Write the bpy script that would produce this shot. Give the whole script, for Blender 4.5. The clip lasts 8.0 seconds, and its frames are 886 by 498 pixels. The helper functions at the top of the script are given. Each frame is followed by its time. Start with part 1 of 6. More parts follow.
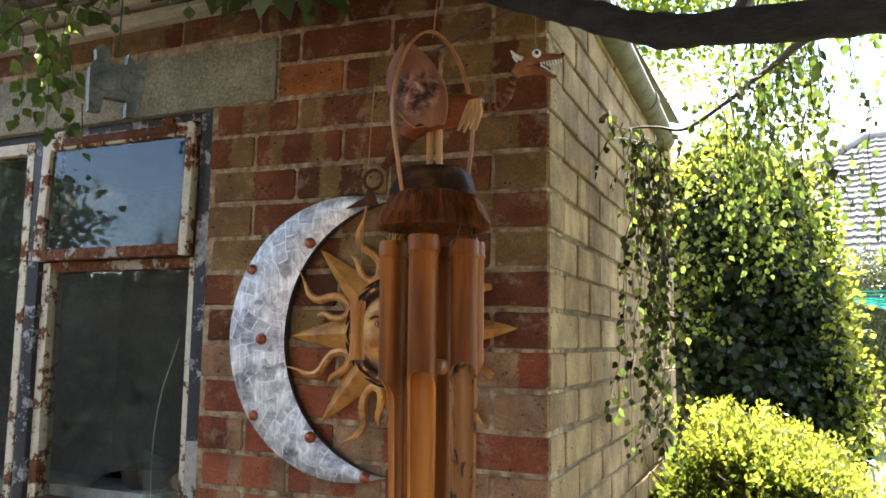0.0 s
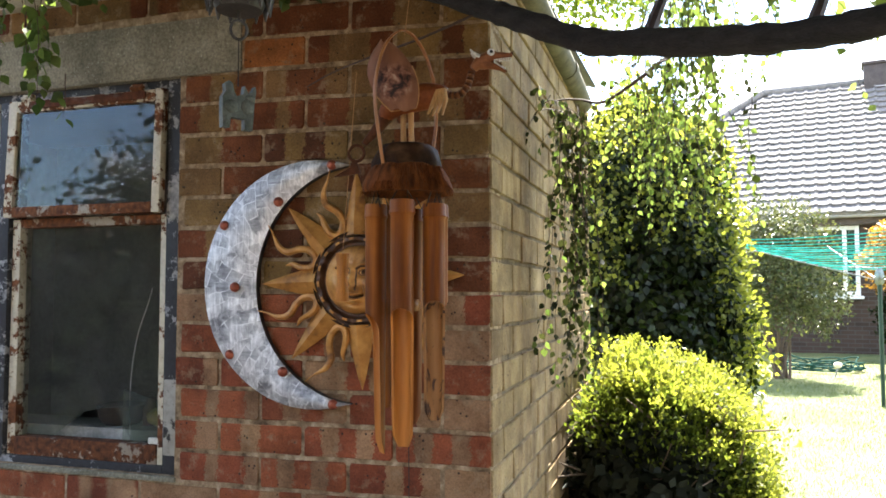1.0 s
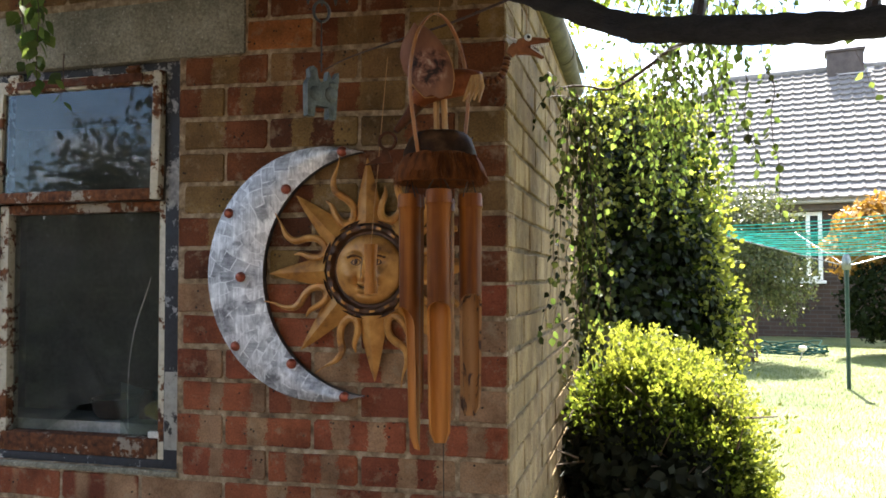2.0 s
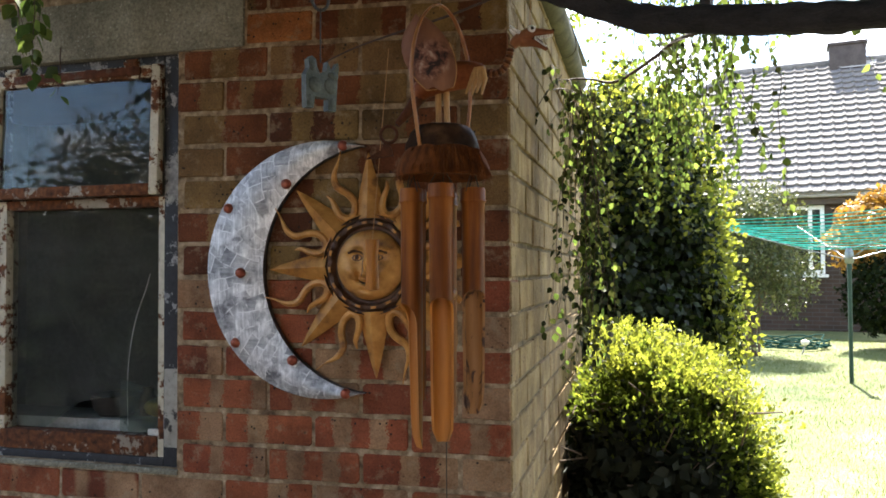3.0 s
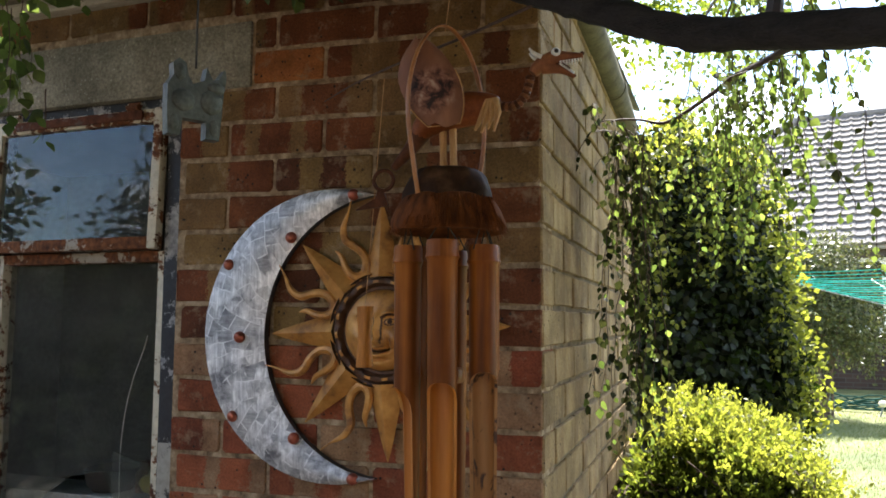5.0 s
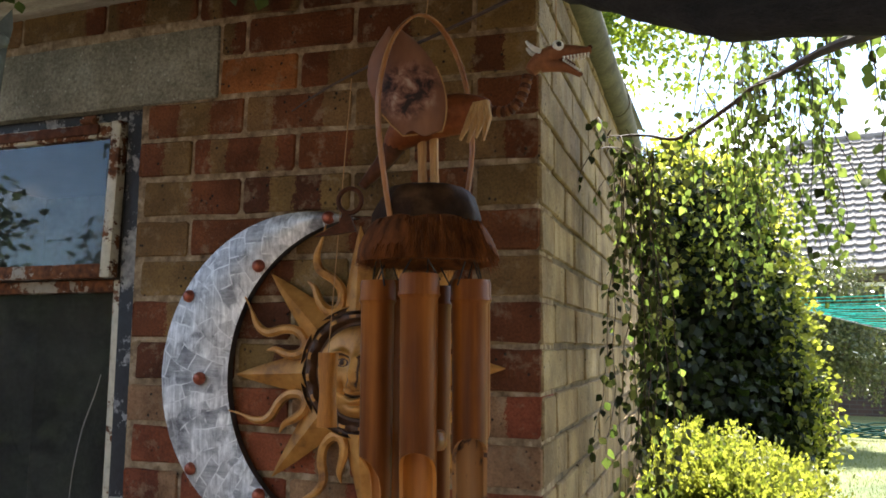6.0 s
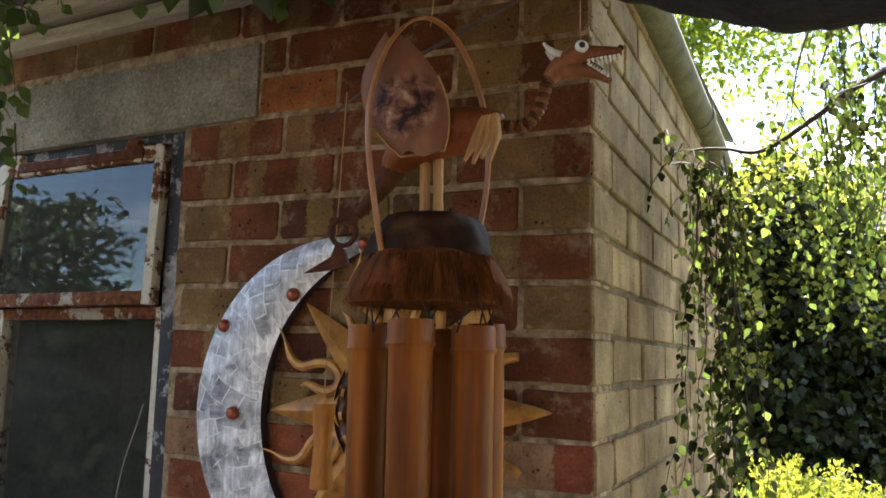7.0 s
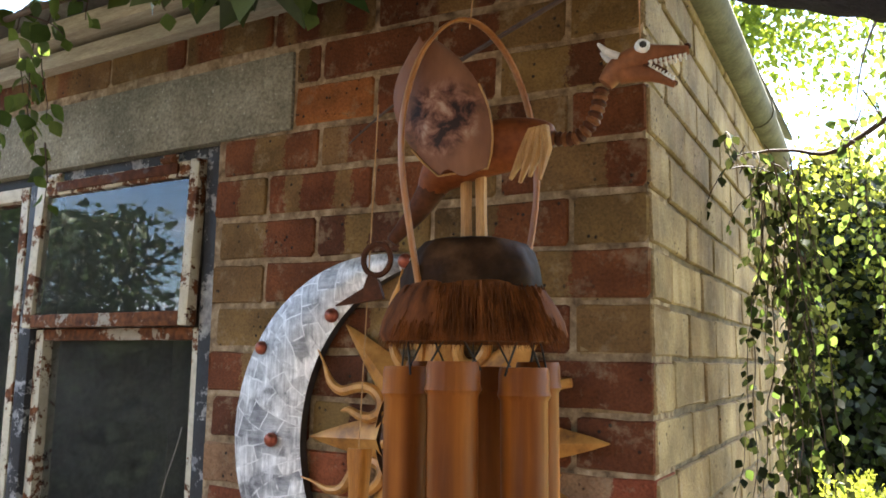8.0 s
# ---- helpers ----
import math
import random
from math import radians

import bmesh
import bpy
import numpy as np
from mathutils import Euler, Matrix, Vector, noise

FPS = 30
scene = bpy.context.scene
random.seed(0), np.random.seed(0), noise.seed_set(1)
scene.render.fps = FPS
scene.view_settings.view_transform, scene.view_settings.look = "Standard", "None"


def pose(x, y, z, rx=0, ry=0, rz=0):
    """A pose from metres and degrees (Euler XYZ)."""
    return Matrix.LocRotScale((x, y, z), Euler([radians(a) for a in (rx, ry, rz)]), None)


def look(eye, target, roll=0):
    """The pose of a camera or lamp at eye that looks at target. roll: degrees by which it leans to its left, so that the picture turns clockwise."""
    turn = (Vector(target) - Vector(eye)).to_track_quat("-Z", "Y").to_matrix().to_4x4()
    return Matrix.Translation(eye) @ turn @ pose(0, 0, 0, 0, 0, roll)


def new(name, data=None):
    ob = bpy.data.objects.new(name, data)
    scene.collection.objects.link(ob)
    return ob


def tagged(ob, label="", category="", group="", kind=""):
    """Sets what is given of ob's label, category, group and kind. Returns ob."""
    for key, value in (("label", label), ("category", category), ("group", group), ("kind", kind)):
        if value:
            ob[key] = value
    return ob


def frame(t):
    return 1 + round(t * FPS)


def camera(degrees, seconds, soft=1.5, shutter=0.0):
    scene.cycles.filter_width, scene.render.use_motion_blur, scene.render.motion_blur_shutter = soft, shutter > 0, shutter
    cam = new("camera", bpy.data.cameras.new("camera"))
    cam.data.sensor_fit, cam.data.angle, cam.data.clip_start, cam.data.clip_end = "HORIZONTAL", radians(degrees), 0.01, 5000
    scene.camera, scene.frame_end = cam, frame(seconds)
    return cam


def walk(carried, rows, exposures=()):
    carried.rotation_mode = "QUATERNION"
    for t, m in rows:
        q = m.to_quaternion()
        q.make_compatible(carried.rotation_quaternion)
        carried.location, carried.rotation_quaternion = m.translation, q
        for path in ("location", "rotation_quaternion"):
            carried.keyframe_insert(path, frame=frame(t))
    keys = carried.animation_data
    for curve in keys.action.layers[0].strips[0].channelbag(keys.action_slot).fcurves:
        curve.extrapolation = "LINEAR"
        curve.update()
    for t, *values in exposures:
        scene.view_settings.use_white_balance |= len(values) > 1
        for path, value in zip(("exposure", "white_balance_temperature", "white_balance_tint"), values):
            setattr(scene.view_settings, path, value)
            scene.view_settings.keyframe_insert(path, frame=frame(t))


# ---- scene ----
cam = camera(58.7, 8.0, soft=1.7)
PATH = [
    (0, (0.406, -1.396, 1.463), (-0.401, 0.419, 1.699), 0.7),
    (0.5, (0.434, -1.593, 1.468), (-0.244, 0.283, 1.61), -0.0),
    (1, (0.42, -1.651, 1.452), (-0.19, 0.25, 1.563), -0.1),
    (1.5, (0.323, -1.654, 1.46), (-0.202, 0.273, 1.549), -0.1),
    (3, (0.299, -1.631, 1.466), (-0.229, 0.297, 1.524), -0.3),
    (3.5, (0.328, -1.614, 1.466), (-0.242, 0.301, 1.532), -0.3),
    (4, (0.377, -1.561, 1.473), (-0.281, 0.326, 1.551), -0.1),
    (4.5, (0.363, -1.499, 1.472), (-0.324, 0.376, 1.587), 0.0),
    (5, (0.304, -1.402, 1.498), (-0.36, 0.476, 1.682), 0.2),
    (5.2, (0.289, -1.378, 1.495), (-0.352, 0.502, 1.726), -0.0),
    (6.3, (0.264, -1.181, 1.543), (-0.421, 0.682, 1.789), 0.6),
    (6.5, (0.287, -1.157, 1.551), (-0.462, 0.681, 1.801), 0.9),
    (7, (0.302, -1.094, 1.562), (-0.578, 0.681, 1.84), 1.1),
    (7.5, (0.285, -1.053, 1.578), (-0.674, 0.679, 1.86), 1.0),
    (8, (0.271, -1.029, 1.594), (-0.712, 0.69, 1.876), 0.6),
]
walk(cam, [(t, look(eye, target, roll)) for t, eye, target, roll in PATH],
     exposures=[(0.0, 3.33), (0.5, 3.34), (1.0, 3.30), (1.5, 3.06), (3.0, 2.81), (3.5, 2.77), (5.0, 2.72), (6.5, 2.72), (7.0, 2.98), (7.3, 3.30), (8.0, 3.53)])

# ---- world, sun and exposure ----
world = bpy.data.worlds.new("World")
scene.world = world
world.use_nodes = True
wn = world.node_tree
sky = wn.nodes.new("ShaderNodeTexSky")
sky.sky_type = 'NISHITA'
sky.sun_disc = False
SUN_AZ, SUN_EL = 1.0, 55.0         # degrees from +y towards +x, and above the horizon
sky.sun_elevation = radians(SUN_EL)
sky.sun_rotation = radians(SUN_AZ)
sky.dust_density = 0.4
wtc = wn.nodes.new("ShaderNodeTexCoord")
wmap = wn.nodes.new("ShaderNodeMapping")
wmap.inputs["Scale"].default_value = (1.0, 1.0, 2.2)
wmap.inputs["Location"].default_value = (0.9, 0.4, 0.0)
wnoise = wn.nodes.new("ShaderNodeTexNoise")
wnoise.inputs["Scale"].default_value, wnoise.inputs["Detail"].default_value, wnoise.inputs["Roughness"].default_value = 2.6, 7.0, 0.6
wramp = wn.nodes.new("ShaderNodeValToRGB")
wramp.color_ramp.elements[0].position, wramp.color_ramp.elements[1].position = 0.50, 0.64
wmix = wn.nodes.new("ShaderNodeMix")
wmix.data_type = 'RGBA'
wmix.inputs[7].default_value = (12.0, 12.0, 12.4, 1)
wn.links.new(wtc.outputs["Generated"], wmap.inputs[0])
wn.links.new(wmap.outputs[0], wnoise.inputs["Vector"])
wn.links.new(wnoise.outputs["Fac"], wramp.inputs[0])
wn.links.new(wramp.outputs["Color"], wmix.inputs[0])
wn.links.new(sky.outputs[0], wmix.inputs[6])
wn.links.new(wmix.outputs[2], wn.nodes["Background"].inputs[0])
wn.nodes["Background"].inputs[1].default_value = 0.085
sun = new("sun", bpy.data.lights.new("sun", 'SUN'))
sun.data.energy = 4.5
sun.data.angle = radians(0.5)
sun.data.color = (1.0, 0.95, 0.86)
sd = Vector((math.sin(radians(SUN_AZ)) * math.cos(radians(SUN_EL)), math.cos(radians(SUN_AZ)) * math.cos(radians(SUN_EL)), math.sin(radians(SUN_EL))))
sun.matrix_world = look(sd * 30, (0, 0, 0))

# ---- materials ----


class Mat:
    """A node material with short helpers."""

    def __init__(self, name, rough=0.7, metal=0.0, spec=0.5):
        self.m = bpy.data.materials.new(name)
        self.m.use_nodes = True
        self.t = self.m.node_tree
        self.b = self.t.nodes["Principled BSDF"]
        self.b.inputs["Roughness"].default_value = rough
        self.b.inputs["Metallic"].default_value = metal
        self.b.inputs["Specular IOR Level"].default_value = spec

    def node(self, kind, **kw):
        n = self.t.nodes.new(kind)
        for k, v in kw.items():
            setattr(n, k, v)
        return n

    def link(self, a, b):
        self.t.links.new(a, b)

    def coord(self, which="Object"):
        return self.node("ShaderNodeTexCoord").outputs[which]

    def random(self):
        return self.node("ShaderNodeObjectInfo").outputs["Random"]

    def island(self):
        return self.node("ShaderNodeNewGeometry").outputs["Random Per Island"]

    def noise(self, scale, detail=4.0, rough=0.55, vec=None, dist=0.0):
        n = self.node("ShaderNodeTexNoise")
        n.inputs["Scale"].default_value = scale
        n.inputs["Detail"].default_value = detail
        n.inputs["Roughness"].default_value = rough
        n.inputs["Distortion"].default_value = dist
        self.link(vec if vec is not None else self.coord(), n.inputs["Vector"])
        return n.outputs["Fac"]

    def voronoi(self, scale, vec=None, feature='F1'):
        n = self.node("ShaderNodeTexVoronoi", feature=feature)
        n.inputs["Scale"].default_value = scale
        self.link(vec if vec is not None else self.coord(), n.inputs["Vector"])
        return n

    def stretch(self, sx, sy, sz, vec=None):
        n = self.node("ShaderNodeMapping")
        n.inputs["Scale"].default_value = (sx, sy, sz)
        self.link(vec if vec is not None else self.coord(), n.inputs["Vector"])
        return n.outputs["Vector"]

    def ramp(self, fac, stops, mode='LINEAR'):
        n = self.node("ShaderNodeValToRGB")
        n.color_ramp.interpolation = mode
        el = n.color_ramp.elements
        while len(el) < len(stops):
            el.new(0.5)
        for e, (p, c) in zip(el, stops):
            e.position = p
            e.color = (*c, 1) if len(c) == 3 else c
        self.link(fac, n.inputs["Fac"])
        return n.outputs["Color"]

    def mix(self, fac, a, b, blend='MIX'):
        n = self.node("ShaderNodeMix", data_type='RGBA', blend_type=blend)
        for sock, val in ((n.inputs[0], fac), (n.inputs[6], a), (n.inputs[7], b)):
            if isinstance(val, (int, float)):
                sock.default_value = val
            elif isinstance(val, tuple):
                sock.default_value = (*val, 1) if len(val) == 3 else val
            else:
                self.link(val, sock)
        return n.outputs[2]

    def math(self, op, a, b=0.0):
        n = self.node("ShaderNodeMath", operation=op)
        for sock, val in ((n.inputs[0], a), (n.inputs[1], b)):
            if isinstance(val, (int, float)):
                sock.default_value = val
            else:
                self.link(val, sock)
        return n.outputs[0]

    def color(self, c):
        if isinstance(c, tuple):
            self.b.inputs["Base Color"].default_value = (*c, 1)
        else:
            self.link(c, self.b.inputs["Base Color"])
        return self

    def rough(self, fac, lo, hi):
        n = self.node("ShaderNodeMapRange")
        n.inputs["To Min"].default_value, n.inputs["To Max"].default_value = lo, hi
        self.link(fac, n.inputs["Value"])
        self.link(n.outputs[0], self.b.inputs["Roughness"])
        return self

    def bump(self, height, strength=0.4, dist=0.002):
        n = self.node("ShaderNodeBump")
        n.inputs["Strength"].default_value = strength
        n.inputs["Distance"].default_value = dist
        self.link(height, n.inputs["Height"])
        self.link(n.outputs[0], self.b.inputs["Normal"])
        return self


def brick_material(name, reds, buffs, share):
    """Two-tone kiln-banded brick: firing bands across the face, sand pits, lime smears."""
    k = Mat(name, 0.88, spec=0.3)
    obj = k.coord()
    sep = k.node("ShaderNodeSeparateXYZ")
    k.link(obj, sep.inputs[0])
    rnd = k.random()
    wob = k.math('MULTIPLY', k.noise(22, 4, 0.6), 0.035)
    xw = k.math('ADD', sep.outputs[0], wob)
    band = k.node("ShaderNodeTexNoise", noise_dimensions='1D')
    band.inputs["Scale"].default_value = 1.0
    band.inputs["Detail"].default_value = 0.0
    k.link(k.math('ADD', k.math('MULTIPLY', xw, 11.5), k.math('MULTIPLY', rnd, 91.7)), band.inputs["W"])
    shift = k.math('ADD', band.outputs["Fac"], k.math('MULTIPLY', k.math('SUBTRACT', k.math('FRACT', k.math('MULTIPLY', rnd, 37.3)), 0.5), 0.22))
    red = k.ramp(k.math('FRACT', k.math('MULTIPLY', rnd, 13.1)), [(i / (len(reds) - 1), c) for i, c in enumerate(reds)])
    buff = k.ramp(k.math('FRACT', k.math('MULTIPLY', rnd, 23.7)), [(i / (len(buffs) - 1), c) for i, c in enumerate(buffs)])
    fac = k.ramp(shift, [(share - 0.045, (0, 0, 0)), (share + 0.04, (1, 1, 1))])
    told, bits, cells, length = (k.node("ShaderNodeAttribute", attribute_type='OBJECT', attribute_name=a).outputs["Fac"] for a in ("told", "bits", "cells", "length"))
    wave = k.math('ADD', k.math('MULTIPLY', k.math('SUBTRACT', k.noise(30, 4, 0.6), 0.5), 0.035), k.math('MULTIPLY', k.math('SUBTRACT', k.noise(210, 3, 0.7), 0.5), 0.030))
    at = k.math('MULTIPLY', k.math('ADD', k.math('DIVIDE', k.math('ADD', sep.outputs[0], wave), k.math('MAXIMUM', length, 0.01)), 0.5), cells)
    at = k.math('FLOOR', k.math('MINIMUM', k.math('MAXIMUM', at, 0.0), k.math('SUBTRACT', cells, 0.5)))
    bit = k.math('MODULO', k.math('FLOOR', k.math('DIVIDE', bits, k.math('POWER', 2.0, at))), 2.0)   # the kiln bands of this very brick
    fac = k.mix(told, fac, bit)
    col = k.mix(fac, red, buff)
    world_pos = k.node("ShaderNodeNewGeometry").outputs["Position"]
    big = k.noise(9, 5, vec=world_pos)
    fine = k.noise(240, 3, vec=world_pos)
    col = k.mix(1.0, col, k.ramp(big, [(0.28, (0.58, 0.55, 0.52)), (0.7, (1.22, 1.2, 1.16))]), 'MULTIPLY')
    col = k.mix(1.0, col, k.ramp(fine, [(0.3, (0.74, 0.73, 0.72)), (0.5, (0.99, 0.99, 0.99)), (0.72, (1.18, 1.17, 1.16))]), 'MULTIPLY')
    pits = k.voronoi(70, vec=world_pos).outputs["Distance"]
    sel = k.noise(17, 3, vec=world_pos)
    pit = k.math('MULTIPLY', k.ramp(pits, [(0.13, (1, 1, 1)), (0.22, (0, 0, 0))]), k.ramp(sel, [(0.53, (0, 0, 0)), (0.58, (1, 1, 1))]))
    col = k.mix(pit, col, (0.03, 0.022, 0.018))
    lime = k.ramp(k.noise(21, 7, 0.72, vec=world_pos), [(0.54, (0, 0, 0)), (0.64, (0.48, 0.48, 0.48)), (0.8, (0.8, 0.8, 0.8))])
    col = k.mix(lime, col, (0.36, 0.27, 0.175))
    soot = k.ramp(k.noise(5.5, 6, 0.7, vec=world_pos), [(0.36, (0.62, 0.58, 0.54)), (0.56, (1, 1, 1))])
    col = k.mix(1.0, col, soot, 'MULTIPLY')
    k.color(col)
    k.bump(k.math('SUBTRACT', k.math('ADD', fine, k.math('MULTIPLY', big, 0.6)), k.math('MULTIPLY', pit, 1.6)), 0.85, 0.003)
    return k.m


# upper courses: brick colours darkened to carry the shade up there
BRICK = brick_material("shaded_two_tone_brick", [(0.175, 0.055, 0.021), (0.145, 0.047, 0.019), (0.088, 0.032, 0.016), (0.200, 0.070, 0.025), (0.165, 0.053, 0.021), (0.120, 0.041, 0.018)],
                       [(0.235, 0.145, 0.055), (0.215, 0.125, 0.054), (0.248, 0.158, 0.058), (0.160, 0.095, 0.041), (0.228, 0.134, 0.054), (0.178, 0.110, 0.043)], 0.468)
BRICK_LOW = brick_material("red_banded_brick", [(0.315, 0.086, 0.040), (0.262, 0.071, 0.034), (0.190, 0.056, 0.028), (0.350, 0.106, 0.046), (0.288, 0.079, 0.038)],
                           [(0.345, 0.205, 0.118), (0.372, 0.218, 0.124), (0.280, 0.166, 0.098), (0.385, 0.232, 0.128)], 0.522)
BRICK_BUFF = brick_material("buff_brick", [(0.275, 0.186, 0.092), (0.330, 0.230, 0.120), (0.255, 0.176, 0.092)],
                            [(0.355, 0.254, 0.130), (0.312, 0.226, 0.116), (0.390, 0.285, 0.154)], 0.47)
BRICK_ORANGE = brick_material("orange_brick", [(0.38, 0.135, 0.04), (0.41, 0.155, 0.045)], [(0.37, 0.15, 0.05), (0.40, 0.165, 0.055)], 0.5)


def simple(name, stops, scale=20, rough=(0.6, 0.9), bump=0.3, dist=0.002, metal=0.0, detail=5, spec=0.4, squash=None, fine=8.0):
    """Noise-coloured surface: colour ramp on a coarse noise, darkened by a fine one, with relief."""
    k = Mat(name, 0.7, metal, spec)
    vec = k.coord() if squash is None else k.stretch(*squash)
    n = k.noise(scale, detail, vec=vec)
    f = k.noise(scale * fine, 3, vec=vec)
    col = k.ramp(n, stops)
    col = k.mix(1.0, col, k.ramp(f, [(0.3, (0.8, 0.8, 0.8)), (0.7, (1.1, 1.1, 1.1))]), 'MULTIPLY')
    k.color(col).rough(n, *rough).bump(k.math('ADD', n, k.math('MULTIPLY', f, 0.5)), bump, dist)
    return k.m


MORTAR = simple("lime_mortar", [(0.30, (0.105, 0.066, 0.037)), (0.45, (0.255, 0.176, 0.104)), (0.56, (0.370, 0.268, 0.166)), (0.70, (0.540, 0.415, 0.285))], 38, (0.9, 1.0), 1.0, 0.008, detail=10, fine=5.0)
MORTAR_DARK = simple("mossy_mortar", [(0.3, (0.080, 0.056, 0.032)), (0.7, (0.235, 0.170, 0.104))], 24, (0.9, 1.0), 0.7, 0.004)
k = Mat("pebbly_concrete", 0.95)
c1 = k.noise(7, 7, 0.6)
c3 = k.noise(150, 4, 0.7)
cc = k.ramp(c1, [(0.3, (0.15, 0.138, 0.100)), (0.55, (0.27, 0.252, 0.192)), (0.75, (0.37, 0.35, 0.28))])
speck = k.voronoi(95).outputs["Distance"]
cc = k.mix(k.math('MULTIPLY', k.ramp(speck, [(0.16, (1, 1, 1)), (0.26, (0, 0, 0))]), k.ramp(k.noise(30, 3), [(0.46, (0, 0, 0)), (0.58, (0.8, 0.8, 0.8))])), cc, (0.46, 0.45, 0.39))
k.color(k.mix(1.0, cc, k.ramp(c3, [(0.32, (0.55, 0.55, 0.55)), (0.6, (1.1, 1.1, 1.1)), (0.75, (1.5, 1.5, 1.45))]), 'MULTIPLY')).bump(k.math('ADD', c3, c1), 0.8, 0.003)
CONCRETE = k.m
RENDER_GREY = simple("plain_plaster", [(0.3, (0.2, 0.19, 0.17)), (0.7, (0.3, 0.28, 0.25))], 6)
TIMBER = simple("weathered_board", [(0.3, (0.30, 0.27, 0.21)), (0.7, (0.50, 0.47, 0.38))], 9, (0.7, 0.95), 0.5, 0.003, squash=(1, 8, 8))
CEMENT_ROLL = simple("asbestos_cement", [(0.3, (0.095, 0.084, 0.054)), (0.7, (0.19, 0.172, 0.115))], 16, (0.85, 1.0), 0.5, 0.002)
SLATE = simple("roof_sheet", [(0.3, (0.16, 0.16, 0.15)), (0.7, (0.28, 0.27, 0.25))], 10)
BARK = simple("grey_bark", [(0.3, (0.011, 0.010, 0.011)), (0.7, (0.040, 0.036, 0.036))], 30, (0.8, 1.0), 0.9, 0.006, squash=(0.5, 2.0, 2.0))
TWIG = simple("brown_twig", [(0.3, (0.07, 0.05, 0.035)), (0.7, (0.16, 0.11, 0.075))], 60)
DARK_TWIG = simple("mauve_brown_twig", [(0.3, (0.045, 0.027, 0.022)), (0.7, (0.10, 0.060, 0.046))], 60)
SOIL = simple("dry_soil", [(0.3, (0.07, 0.05, 0.035)), (0.7, (0.14, 0.1, 0.07))], 6)
DARKWOOD = simple("shadowed_boards", [(0.3, (0.05, 0.042, 0.035)), (0.7, (0.10, 0.085, 0.07))], 8)


def paint_rust(name, paint, amount, rust=((0.050, 0.020, 0.012), (0.215, 0.082, 0.032)), spec=0.3):
    """Old gloss paint on steel, blistered and rusting through."""
    k = Mat(name, 0.5, spec=spec)
    n = k.noise(13, 8, 0.65)
    m = k.noise(55, 6, 0.7)
    rc = k.ramp(k.noise(70, 5), [(0.3, rust[0]), (0.7, rust[1])])
    pc = k.mix(1.0, paint, k.ramp(m, [(0.3, (0.72, 0.7, 0.66)), (0.6, (1, 1, 1))]), 'MULTIPLY')
    mask = k.ramp(k.math('ADD', k.math('MULTIPLY', n, 0.65), k.math('MULTIPLY', m, 0.35)), [(amount - 0.012, (1, 1, 1)), (amount + 0.012, (0, 0, 0))])
    k.color(k.mix(mask, pc, rc)).rough(mask, 0.42, 0.92).bump(k.math('SUBTRACT', m, k.math('MULTIPLY', mask, 0.5)), 0.5, 0.002)
    return k.m


WHITE_PAINT = paint_rust("peeling_white_paint", (0.60, 0.55, 0.43), 0.478)
RUST_PAINT = paint_rust("rusted_rail_paint", (0.34, 0.30, 0.24), 0.545)
BLACK_PAINT = paint_rust("flaking_black_paint", (0.040, 0.042, 0.049), 0.462, ((0.16, 0.165, 0.18), (0.44, 0.44, 0.44)), 0.2)
RAIL_RUST = paint_rust("rusted_bottom_rail", (0.30, 0.25, 0.20), 0.56, ((0.035, 0.014, 0.009), (0.17, 0.06, 0.022)))
BARE_FRAME = paint_rust("bare_grey_frame", (0.36, 0.34, 0.30), 0.43, ((0.03, 0.03, 0.03), (0.08, 0.07, 0.065)))
DARK_RUST = paint_rust("brown_rust", (0.10, 0.05, 0.03), 0.52, ((0.06, 0.022, 0.012), (0.14, 0.05, 0.025)))

k = Mat("window_glass", 0.02)
dust = k.noise(5, 7, 0.65)
smear = k.noise(38, 5, 0.7, vec=k.stretch(1, 1, 2.6))
gl = k.node("ShaderNodeBsdfGlossy")
gl.inputs["Roughness"].default_value = 0.015
gl.inputs["Color"].default_value = (0.9, 0.93, 0.95, 1)
tr = k.node("ShaderNodeBsdfTransparent")
tr.inputs["Color"].default_value = (0.75, 0.8, 0.76, 1)
df = k.node("ShaderNodeBsdfDiffuse")
df.inputs["Color"].default_value = (0.30, 0.29, 0.26, 1)
lw = k.node("ShaderNodeFresnel")
lw.inputs["IOR"].default_value = 1.55
mx = k.node("ShaderNodeMixShader")
k.link(lw.outputs[0], mx.inputs[0])
k.link(tr.outputs[0], mx.inputs[1])
k.link(gl.outputs[0], mx.inputs[2])
mx2 = k.node("ShaderNodeMixShader")
k.link(k.ramp(k.math('ADD', k.math('MULTIPLY', dust, 0.6), k.math('MULTIPLY', smear, 0.4)), [(0.37, (0.04, 0.04, 0.04)), (0.73, (0.22, 0.22, 0.22))]), mx2.inputs[0])
k.link(mx.outputs[0], mx2.inputs[1])
k.link(df.outputs[0], mx2.inputs[2])
k.link(mx2.outputs[0], k.t.nodes["Material Output"].inputs["Surface"])
GLASS = k.m
k = Mat("clear_glass_back", 0.02)
tr = k.node("ShaderNodeBsdfTransparent")
tr.inputs["Color"].default_value = (0.95, 0.97, 0.95, 1)
k.link(tr.outputs[0], k.t.nodes["Material Output"].inputs["Surface"])
CLEAR = k.m


